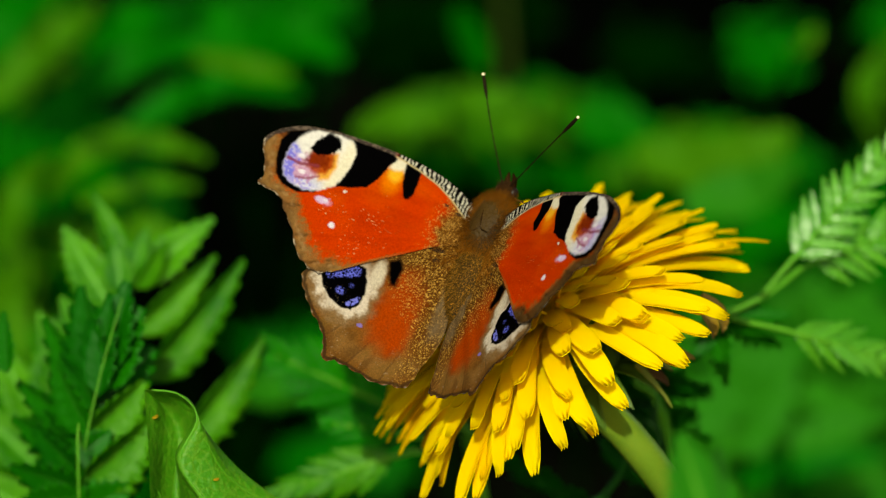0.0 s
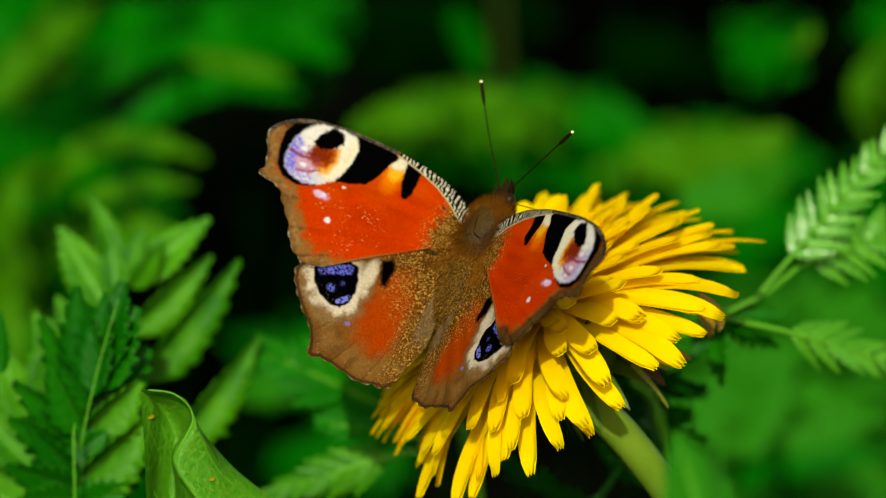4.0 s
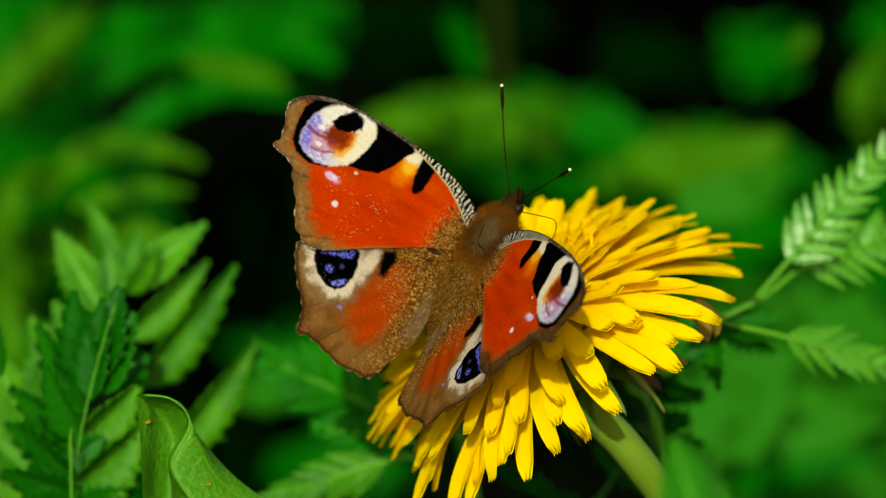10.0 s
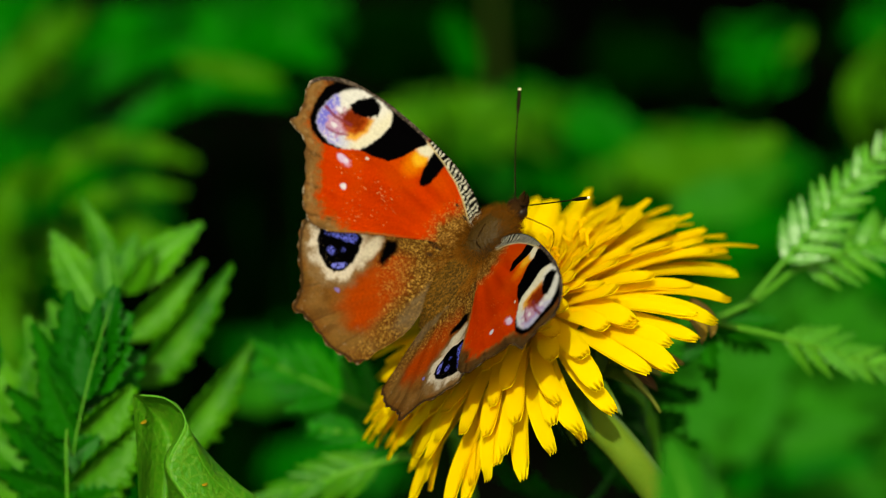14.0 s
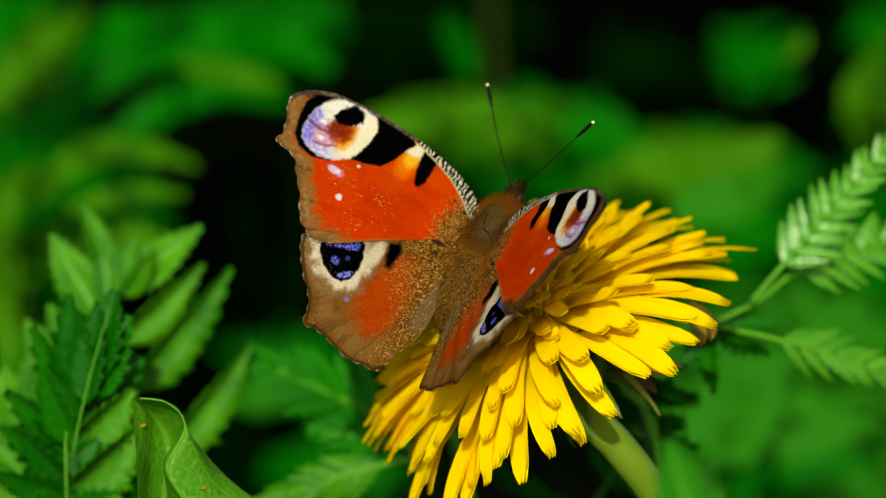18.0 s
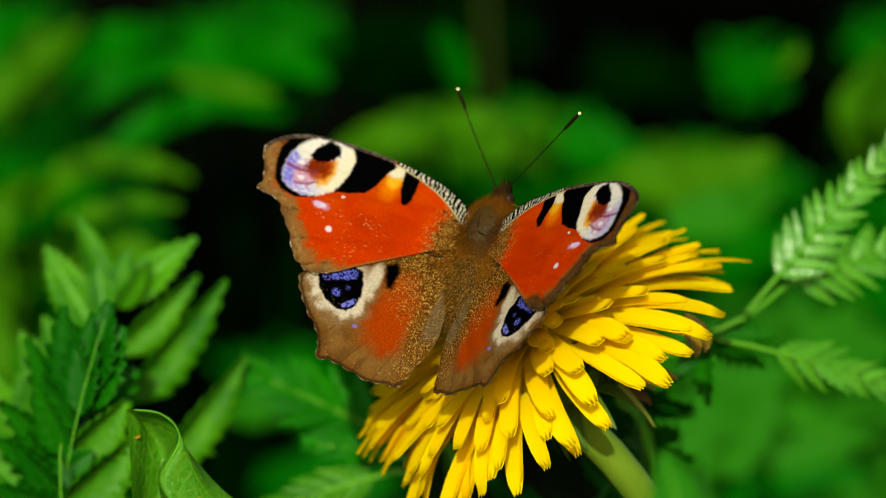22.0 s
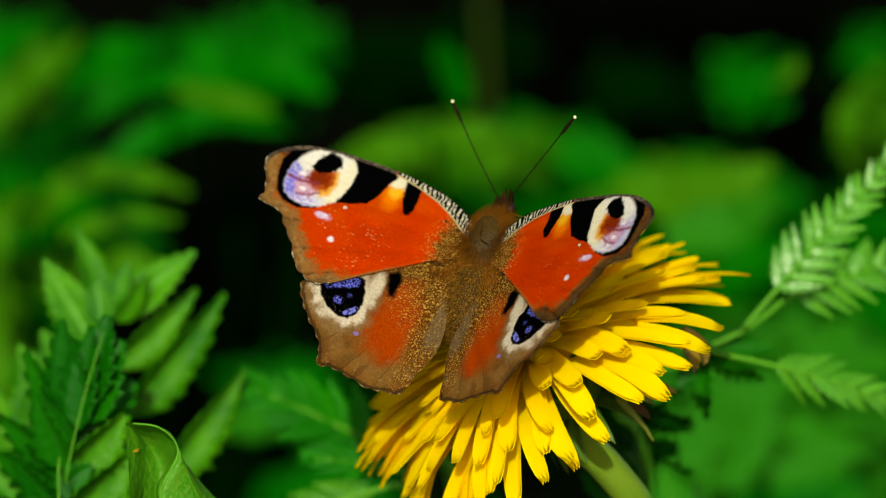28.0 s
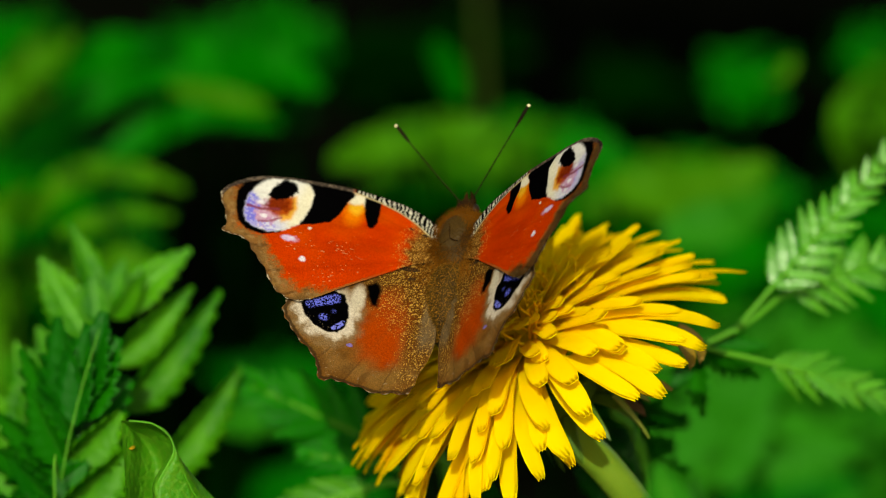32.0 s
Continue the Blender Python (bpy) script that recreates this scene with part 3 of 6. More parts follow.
def fur(n, where, length, thick, lean, seed):
    """Tapered hairs: where() gives a root and its outward direction."""
    rnd = random.Random(seed)
    verts, faces = [], []
    for _ in range(n):
        root, d = where(rnd)
        d = (d + Vector(lean) + Vector((rnd.uniform(-1, 1), rnd.uniform(-1, 1), rnd.uniform(-1, 1))) * 0.35).normalized()
        ln = length * rnd.uniform(0.5, 1.2)
        m = frame_of(root, d)
        bend = Vector((rnd.uniform(-1, 1), rnd.uniform(-1, 1), 0)) * ln * 0.2
        b = len(verts)
        for k in range(3):
            a = k * 2.0944
            verts.append(m @ Vector((math.cos(a) * thick, math.sin(a) * thick, 0)))
        for k in range(3):
            a = k * 2.0944
            verts.append(m @ (Vector((math.cos(a) * thick * 0.7, math.sin(a) * thick * 0.7, ln * 0.55)) + bend * 0.3))
        verts.append(m @ (Vector((0, 0, ln)) + bend))
        for k in range(3):
            j = (k + 1) % 3
            faces += [(b + k, b + j, b + 3 + j, b + 3 + k), (b + 3 + k, b + 3 + j, b + 6)]
    return verts, faces


ANTENNA_TIPS = [Vector((-8.72, 19.38, 4.50)) * MM, Vector((9.73, 16.69, 7.59)) * MM]


TONGUE_ROOT = Vector((0.4, 7.6, -1.4)) * MM


def butterfly():
    b = empty("butterfly", Matrix(), "peacock butterfly with rust-red eyespotted wings, feeding on a dandelion", "butterfly")
    th = Vector((0, 1.6, -0.6)) * MM
    part("thorax", mesh("thorax", *shifted(blob(3.2 * MM, 4.8 * MM, 2.7 * MM, 28, 18, 0.12, 500), th), M_THORAX), b, "furry golden-brown thorax")

    def on_thorax(rnd):
        a, f = rnd.uniform(0, 2 * math.pi), rnd.uniform(-0.98, 0.98)
        v = Vector((math.cos(a) * math.sqrt(1 - f * f), f, math.sin(a) * math.sqrt(1 - f * f)))
        bare = math.hypot(v.x / 0.52, (v.y - 0.12) / 0.50) if v.z > 0 else 9.0
        if bare < 0.92 + 0.16 * rnd.random():          # worn bare on top
            v = Vector((v.z * rnd.choice((-1, 1)), v.y, -abs(v.x))).normalized()
        aside = Vector((v.x, 0.5 + v.y, 0)) * (1.6 if bare < 1.7 else 0.0)          # hairs round the bare shield lie away from it
        return th + Vector((v.x * 3.15, v.y * 4.7, v.z * 2.65)) * MM, v + aside

    for seam in (((-0.15, 0.35), (-0.05, 0.12), (0.05, -0.14)), ((0.05, -0.14), (0.2, -0.20), (0.42, -0.22)), ((0.05, -0.14), (-0.2, -0.28), (-0.45, -0.33))):
        line = curve_points([th + Vector((u * 3.2, v * 4.8, 2.72 * math.sqrt(1 - u * u - v * v))) * MM for u, v in seam], 14)
        part("seam", mesh("seam", *tube(line, [(0.03 + 0.08 * math.sin(math.pi * (i + 0.5) / 15)) * MM for i in range(15)], 6), M_HEAD), b, "dark seam across the bare shield")
    part("fur", mesh("fur", *fur(12000, on_thorax, 1.35 * MM, 0.013 * MM, (0, -0.5, 0.1), 3), M_FUR), b, "long golden-brown hairs")

    def on_roots(rnd):
        s = rnd.choice((-1, 1))
        a = rnd.uniform(1.4, 4.8)
        p = Vector((s * a, rnd.uniform(-5.0, 2.5), 0.3 + 0.42 * (a - 1.4) + rnd.uniform(-0.3, 0.3))) * MM
        return p, Vector((s * 0.45, -0.6, 0.35))

    part("fur", mesh("fur", *fur(2000, on_roots, 1.7 * MM, 0.012 * MM, (0, -0.5, 0), 5), M_FUR), b)
    # abdomen of ringed segments
    rings, verts, faces = 44, [], []
    for i in range(rings + 1):
        s = i / rings
        r = 2.55 * math.sin(math.pi * min(1, 0.16 + 0.84 * s) ** 0.85) ** 0.62 * (1 + 0.03 * math.sin(s * 8 * 2 * math.pi)) if 0 < i < rings else 0.3
        r = max(r, 0.25)
        cy, cz = -2.0 - 11.3 * s, -0.8 - 1.6 * s * s
        for k in range(24):
            a = 2 * math.pi * k / 24
            verts.append(Vector((math.cos(a) * r, cy, cz + math.sin(a) * r * 0.95)) * MM)
    for i in range(rings):
        for k in range(24):
            j = (k + 1) % 24
            faces.append((i * 24 + k, i * 24 + j, (i + 1) * 24 + j, (i + 1) * 24 + k))
    part("abdomen", mesh("abdomen", verts, faces, M_ABDOMEN), b, "olive-brown ringed abdomen")

    def on_abdomen(rnd):
        a, s = rnd.uniform(0, math.pi), rnd.uniform(0.02, 0.95)
        r = 2.66 * math.sin(math.pi * (0.16 + 0.84 * s) ** 0.85) ** 0.62
        return Vector((math.cos(a) * r, -2.0 - 11.3 * s, -0.8 - 1.6 * s * s + math.sin(a) * r * 0.95)) * MM, Vector((math.cos(a), 0, math.sin(a)))

    part("fur", mesh("fur", *fur(5200, on_abdomen, 0.55 * MM, 0.022 * MM, (0, -1.6, 0), 7), M_FUR_OLIVE), b)
    part("fur", mesh("fur", *fur(2600, on_abdomen, 0.40 * MM, 0.028 * MM, (0, -1.2, 0), 8), M_FUR_GOLD), b, "short gold hairs")
    wings = {}
    hd = Vector((0, 7.0, -0.9)) * MM
    head = part("head", mesh("head", *shifted(blob(1.5 * MM, 1.5 * MM, 1.35 * MM, 20, 14, 0.12, 700), hd), M_HEAD), b, "small dark furry head")
    for s in (-1, 1):
        part("eye", mesh("eye", *shifted(blob(0.6 * MM, 0.8 * MM, 0.8 * MM, 18, 12), hd + Vector((s * 1.05, 0.25, 0.1)) * MM), M_EYE), head, "dark compound eye")
        pal = curve_points([hd + Vector((s * 0.45, 0.9, -0.2)) * MM, hd + Vector((s * 0.5, 1.9, 0.3)) * MM, hd + Vector((s * 0.3, 2.7, 1.0)) * MM], 8)
        part("palp", mesh("palp", *tube(pal, [0.36 * MM, 0.45 * MM, 0.45 * MM, 0.42 * MM, 0.38 * MM, 0.33 * MM, 0.25 * MM, 0.16 * MM, 0.05 * MM], 8), M_HEAD), head)
    part("fur", mesh("fur", *fur(900, lambda r: (hd + Vector((r.uniform(-1, 1), r.uniform(-1.0, 0.9), 0.55)) * MM * 1.1, Vector((r.uniform(-.6, .6), 0.4, 1))), 0.9 * MM, 0.03 * MM, (0, 0.5, 0), 9), M_FUR_DARK), head)
    for s, tip in zip((-1, 1), ANTENNA_TIPS):
        root = hd + Vector((s * 0.45, 0.7, 0.8)) * MM
        d = tip - root
        mid = root + d * 0.5 + Vector((s * 0.15, 0.0, 0.25)) * MM
        pts = curve_points([root, mid, tip], 26)
        rad = [0.075 * MM * (1.3 if i % 2 else 1.0) if i < 21 else (0.11 + 0.15 * math.sin((i - 20) / 6.6 * math.pi)) * MM for i in range(27)]
        pts = [p - root for p in pts]
        ant = part("antenna", mesh("antenna", *tube(pts, rad, 8), M_ANT), b, "slender dark clubbed antenna", Matrix.Translation(root))
        part("antenna_tip", mesh("antenna_tip", *shifted(blob(0.21 * MM, 0.21 * MM, 0.21 * MM, 10, 8), d), M_TIP), ant, "pale yellowish tip")
        wings["antenna", s] = (ant, root, d)
    # tongue, bent down into the florets
    pts = curve_points([Vector(v) * MM - TONGUE_ROOT for v in ((0.4, 7.6, -1.4), (1.5, 7.6, -0.9), (2.9, 8.7, -0.7), (4.7, 10.2, -0.7), (5.6, 10.7, -1.0), (5.9, 9.8, -2.6), (5.6, 8.1, -4.9), (4.9, 6.1, -7.7))], 24)
    wings["tongue"] = part("proboscis", mesh("proboscis", *tube(pts, [(0.085 - 0.0012 * i) * MM for i in range(25)], 8), M_TONGUE), b, "thin curved brown tongue", Matrix.Translation(TONGUE_ROOT))
    for s in (-1, 1):
        for y0, kx, ky, fx, fy in ((2.6, 4.0, 1.2, 4.8, 0.2), (0.2, 4.6, -2.6, 5.6, -4.4)):
            pts = [Vector((s * 1.2, y0, -2.2)), Vector((s * kx, y0 + ky * 0.6, -3.6)), Vector((s * fx, y0 + ky, -7.5)), Vector((s * (fx + 0.6), y0 + fy, -9.6))]
            pts = [p * MM for p in pts]
            leg = part("leg", mesh("leg", *tube(pts[:2], [0.28 * MM, 0.2 * MM], 8), M_HEAD), b, "thin dark leg")
            part("shin", mesh("shin", *tube(pts[1:3], [0.17 * MM, 0.13 * MM], 8), M_HEAD), leg)
            part("foot", mesh("foot", *tube(pts[2:], [0.11 * MM, 0.07 * MM], 8), M_HEAD), leg)
    for s, side in ((-1, "left"), (1, "right")):
        # right forewing: weaker lilac and a darker margin than the left
        wings["fore", s] = part("forewing", wing_mesh("forewing", FORE_OUTLINE, (14.5, -1.0), fore_pigment if s < 0 else lambda p: fore_pigment(p, 0.4, 0.36), s, 0.22, FORE_OUTLINE[13:27]), b, "rust-red forewing with a black, cream and lilac eyespot")
        wings["hind", s] = part("hindwing", wing_mesh("hindwing", HIND_OUTLINE, (7.0, -10.0), hind_pigment, s, 0.24, HIND_OUTLINE[5:20]), b, "brown hindwing with a blue-black eyespot in a cream ring")
    return b, wings


BUTTERFLY, WINGS = butterfly()


# ---- dandelion ----
FLOWER_AXIS = along(-0.54, 0.79, 0.28)
FLOWER = frame_of(spot(14.2, -7.3, 0.0095), FLOWER_AXIS, along(0.7, 0.7, 0.0))


def petal_mesh(length, width, rise, droop, seed, curl=0.07, mat=None):
    """A strap-shaped ray floret along x, five-toothed at its end, lengthwise furrowed."""
    rnd = random.Random(seed)
    rows, cols = 14, 6
    verts, faces = [], []
    x = z = 0.0
    side = rnd.uniform(-0.15, 0.15)
    for i in range(rows + 1):
        s = i / rows
        a = rise + (droop - rise) * s ** 1.05 + 0.05 * math.sin(s * 6 + seed)
        if i:
            x += math.cos(a) * length / rows
            z += math.sin(a) * length / rows
        w = width * (0.42 + 0.58 * min(1, s * 1.7) ** 0.8) * math.sqrt(1 - 0.72 * (max(0, s - 0.80) / 0.20) ** 2)
        for k in range(cols + 1):
            f = 2 * k / cols - 1
            tooth = (0.013 if k % 2 else -0.011) * length * (s > 0.99) * (0.7 + 0.6 * rnd.random())
            lift = curl * w * f * f * (1 - 0.6 * s) + 0.035 * width * math.cos(f * 9.4)
            nx, nz = -math.sin(a), math.cos(a)
            verts.append((x + nx * lift + tooth * math.cos(a), f * w / 2 + side * length * s * s, z + nz * lift + tooth * math.sin(a)))
    n = cols + 1
    for i in range(rows):
        for k in range(cols):
            faces.append((i * n + k, (i + 1) * n + k, (i + 1) * n + k + 1, i * n + k + 1))
    # a thin back, so that the strap has a body
    m = len(verts)
    verts += [(v[0] + 0.00003, v[1] * 0.96, v[2] - 0.00016) for v in verts]
    faces += [tuple(reversed([q + m for q in f])) for f in faces]
    rim = [k for k in range(n)] + [i * n + cols for i in range(1, rows + 1)] + [rows * n + k for k in range(cols - 1, -1, -1)] + [i * n for i in range(rows - 1, 0, -1)]
    for a, b in zip(rim, rim[1:] + rim[:1]):
        faces.append((b, a, a + m, b + m))
    return mesh("petal", verts, faces, mat or M_PETAL)


def dandelion():
    d = empty("dandelion", FLOWER, "open bright yellow dandelion on a leaning pale green stem", "dandelion")
    rnd = random.Random(11)
    away = FLOWER.to_3x3().inverted() @ along(-0.55, 0.4, -0.7)
    far = math.atan2(away.y, away.x)
    front = FLOWER.to_3x3().inverted() @ along(-0.45, -0.75, 0.45)
    near = math.atan2(front.y, front.x)           # the side in the sun has grown longer
    short_side = FLOWER.to_3x3().inverted() @ along(0.75, -0.45, 0.55)
    right = math.atan2(short_side.y, short_side.x)
    layers = (  # how many, radius of the foot, length, width, rise, droop, height of the foot
        (46, 4.6, 23.8, 2.8, 1, -40, -1.6), (42, 4.4, 23.0, 2.8, 6, -33, -1.1), (34, 4.0, 20.6, 2.75, 11, -25, -0.6), (32, 3.6, 17.8, 2.65, 17, -17, -0.1),
        (34, 3.1, 15.0, 2.5, 25, -8, 0.4), (36, 2.6, 12.6, 2.4, 34, 3, 0.8), (36, 1.9, 10.4, 2.2, 44, 16, 1.1), (32, 1.1, 8.2, 1.9, 58, 32, 1.3))
    for li, (n, foot, length, width, rise, droop, high) in enumerate(layers):
        kinds = [petal_mesh(length * rnd.uniform(0.90, 1.08) * MM, width * rnd.uniform(0.85, 1.12) * MM, radians(rise + rnd.uniform(-5, 5)), radians(droop + rnd.uniform(-9, 9)), li * 10 + k) for k in range(7)]
        for i in range(n):
            a = 2 * math.pi * (i + rnd.uniform(-0.32, 0.32)) / n + li * 0.4
            m = Matrix.Rotation(a, 4, "Z") @ pose(foot * MM, 0, high * MM, rnd.uniform(-6, 6), rnd.uniform(-3, 3), rnd.uniform(-8, 8))
            lift = ease(math.cos(a - far), 0.1, 0.8)          # those on the shaded far side stand steeper and curl
            short = ease(math.cos(a - right), 0.4, 0.9)
            m = m @ pose(0, 0, 0, 0, -15 * lift, 0) @ Matrix.Diagonal((1 + 0.02 * ease(math.cos(a - near), 0.3, 0.9) + 0.06 * lift - 0.20 * short, 1, 1, 1))
            if short > 0.3 and li < 5 and (i * 7 + li * 3) % 5 < 2:          # thin on the side over the stem
                continue
            part("petal", rnd.choice(kinds), d, m=m)
            for extra in range(2 if lift > 0.2 and li < 6 else 0):          # the far side is thicker set
                part("petal", rnd.choice(kinds), d, m=Matrix.Rotation(rnd.uniform(0.2, 0.8) * 6.28 / n, 4, "Z") @ m @ pose(0, 0, 0, rnd.uniform(-8, 8), rnd.uniform(-9, 6), 0))
    # a yellow dome added under the petals to bounce light and close dark gaps
    bed = [(9.6, -2.3), (8.0, -1.2), (6.4, -0.2), (4.8, 1.2), (3.2, 2.8), (1.6, 3.9), (0.2, 4.2)]
    verts = [Vector((math.cos(2 * math.pi * k / 40) * r, math.sin(2 * math.pi * k / 40) * r, z + 0.5 * rnd.uniform(-1, 1))) * MM for r, z in bed for k in range(40)]
    faces = [(i * 40 + k, i * 40 + (k + 1) % 40, (i + 1) * 40 + (k + 1) % 40, (i + 1) * 40 + k) for i in range(len(bed) - 1) for k in range(40)]
    part("floret_bed", mesh("floret_bed", verts, faces, M_PETAL), d, "yellow dome added under the petals to fill dark gaps")
    # forked styles in the heart
    kinds = []
    for k in range(4):
        r2 = random.Random(k + 40)
        h = 5.2 + k * 0.5
        top = Vector((r2.uniform(-.5, .5), r2.uniform(-.5, .5), h))
        stalk = tube([Vector((0, 0, 0)) * MM, Vector((0.1, 0, h * 0.5)) * MM, top * MM], [0.22 * MM, 0.2 * MM, 0.18 * MM], 6)
        arms = [tube(curve_points([top * MM, (top + Vector((s * 0.5, 0.1, 0.6))) * MM, (top + Vector((s * 1.1, 0.3, 0.3))) * MM], 5), [0.14 * MM, 0.14 * MM, 0.13 * MM, 0.12 * MM, 0.1 * MM, 0.06 * MM], 5) for s in (-1, 1)]
        kinds.append(mesh("style", *joined(stalk, *arms), M_STYLE))
    for i in range(44):
        a, r = rnd.uniform(0, 6.28), 8.5 * rnd.random() ** 0.6
        m = Matrix.Rotation(a, 4, "Z") @ pose(r * MM, 0, (2.2 - 0.12 * r) * MM, 0, 4 + r * 4, rnd.uniform(0, 360))
        part("style", rnd.choice(kinds), d, m=m)
    # receptacle, bracts
    cup = [(2.1, -12.6), (3.4, -11.4), (4.9, -9.2), (5.4, -6.0), (5.2, -2.5), (4.4, 0.2), (2.0, 1.6), (0.2, 1.9)]
    verts, faces = [], []
    for r, z in cup:
        for k in range(24):
            a = 2 * math.pi * k / 24
            verts.append(Vector((math.cos(a) * r, math.sin(a) * r, z)) * MM)
    for i in range(len(cup) - 1):
        for k in range(24):
            j = (k + 1) % 24
            faces.append((i * 24 + k, i * 24 + j, (i + 1) * 24 + j, (i + 1) * 24 + k))
    part("flower_base", mesh("flower_base", verts, faces, M_BRACT), d, "green cup under the petals")

    def bract(length, width, rise, droop, seed, mat):
        rows, verts, faces = 9, [], []
        x = z = 0
        for i in range(rows + 1):
            s = i / rows
            a = radians(rise + (droop - rise) * s)
            if i:
                x, z = x + math.cos(a) * length / rows, z + math.sin(a) * length / rows
            w = width * (1 - s) ** 0.6 * (0.6 + 0.4 * min(1, s * 5)) + 0.1
            for f in (-1, -0.5, 0, 0.5, 1):
                for up in (0, -0.25):
                    verts.append(Vector((x, f * w / 2, z + 0.25 * w * f * f + up)) * MM)
        for i in range(rows):
            for k in range(4):
                a, b = i * 10 + k * 2, (i + 1) * 10 + k * 2
                faces += [(a, b, b + 2, a + 2), (a + 1, a + 3, b + 3, b + 1)]
            faces += [(i * 10, i * 10 + 1, i * 10 + 11, i * 10 + 10), (i * 10 + 8, i * 10 + 18, i * 10 + 19, i * 10 + 9)]
        return mesh("bract", verts, faces, mat)

    inner = [bract(14, 3.2, 74 - k * 4, 30 - 12 * k, k, M_BRACT) for k in range(3)]
    outer = [bract(7.5, 2.6, 10 - k * 14, -55 - 14 * k, k, M_BRACT) for k in range(3)]
    for i in range(14):
        part("bract", rnd.choice(inner), d, m=Matrix.Rotation(i * 0.449, 4, "Z") @ pose(4.0 * MM, 0, -10.0 * MM, 0, rnd.uniform(-5, 5), 0))
    for i in range(11):
        part("bract", rnd.choice(outer), d, m=Matrix.Rotation(i * 0.571 + 0.2, 4, "Z") @ pose(3.2 * MM, 0, -11.2 * MM, 0, rnd.uniform(-8, 8), 0))
    turn = FLOWER.to_3x3().inverted()
    inward = FLOWER.inverted()

    def set_out(u, v, w, across, up):
        return frame_of(inward @ spot(u, v, w), turn @ along(0.45, 0.5, 0.7), turn @ along(across, up, 0.05))

    for k, (u, v, a) in enumerate(((31.4, -6.4, 0.95), (33.4, -6.1, 0.9))):
        old = petal_mesh((7.0 - k) * MM, 2.4 * MM, radians(18), radians(-48), 300 + k, 0.35, M_BRACT_OLD)
        part("withered_floret", old, d, "browned withered floret", set_out(u, v, 0.006 + 0.002 * k, a, -0.75))
    part("bract", bract(9.6, 3.6, 4, -8, 7, M_BRACT_PALE), d, "olive bract with a dry tan tip", set_out(22.1, -11.5, 0.008, 1.0, -0.22))
    part("bract", bract(4.0, 1.6, 4, -10, 8, M_BRACT_OLD), d, "dry tan bract tip", set_out(29.5, -13.1, 0.0075, 1.0, 0.02))
    part("bract", bract(7.5, 1.0, 6, -16, 9, M_BRACT_PALE), d, "narrow olive bract", set_out(25.0, -15.0, 0.008, 0.72, -0.72))
    part("bract", bract(4.2, 2.6, 4, -30, 10, M_BRACT_BROWN), d, "shrivelled brown bract", set_out(26.5, -15.7, 0.010, 1.0, -0.15))
    # stem down to the soil
    top = FLOWER @ Vector((0, 0, -12.2 * MM))
    mid, low = spot(28.4, -29.7, 0.002), spot(32.8, -35.9, -0.006)
    ctrl = [top, spot(20.2, -19.9, 0.011), spot(24.4, -24.7, 0.007), mid, low, low + (low - mid) * 1.6, Vector((0.062, -0.01, 0.08)), Vector((0.066, -0.012, -0.01))]
    pts = curve_points([FLOWER.inverted() @ p for p in ctrl], 48)
    part("stem", mesh("stem", *tube(pts, [(2.4 - 0.006 * i) * MM for i in range(49)], 16), M_STEM), d, "pale green hollow stem")
    return d


dandelion()


# ---- leaves near the flower ----
def leaflet(length, width, teeth, seed, fold=0.25, droop=0.3, mat=None, name="leaflet", notch=1.0):
    """A toothed blade along x, folded along its midrib, with a little thickness."""
    rnd = random.Random(seed)
    rows = teeth * 3
    rib = 0.09 if mat is M_LEAF_MID else 0.05
    verts, faces = [], []
    for i in range(rows + 1):
        s = i / rows
        w = width / 2 * (math.sin(math.pi * min(1, s ** 0.64 * 0.97 + 0.02)) ** 0.9)
        saw = (i % 3) / 2
        w *= (1 + notch * (0.5 * saw - 0.38)) if 0.03 < s < 0.985 else 0.9
        z0 = -droop * length * s * s
        for f in (-1, -0.5, -rib, rib, 0.5, 1):
            ww = w * (1 + 0.08 * rnd.uniform(-1, 1)) * f
            fx = length * s + (0.10 * width * saw if abs(f) == 1 else 0)
            ridge = 0.030 * width * math.sin(i * 2.09) * (abs(f) == 0.5)
            verts.append((fx, ww, z0 + abs(ww) * fold + ridge))
    for i in range(rows):
        for k in range(5):
            faces.append((i * 6 + k, (i + 1) * 6 + k, (i + 1) * 6 + k + 1, i * 6 + k + 1))
    slots = [1 if k == 2 else 0 for i in range(rows) for k in range(5)]
    m = len(verts)
    verts += [(x, y * 0.995, z - 0.00009) for x, y, z in verts]
    faces += [tuple(reversed([q + m for q in f])) for f in faces]
    for i in range(rows):
        faces += [(i * 6, i * 6 + m, (i + 1) * 6 + m, (i + 1) * 6), (i * 6 + 5, (i + 1) * 6 + 5, (i + 1) * 6 + 5 + m, i * 6 + 5 + m)]
    slots += [0] * (len(faces) - len(slots))
    return mesh(name, verts, faces, [mat or M_LEAF, M_STALK if mat in (M_LEAF, M_LEAF_SHADE) else M_VEIN], slots=slots)


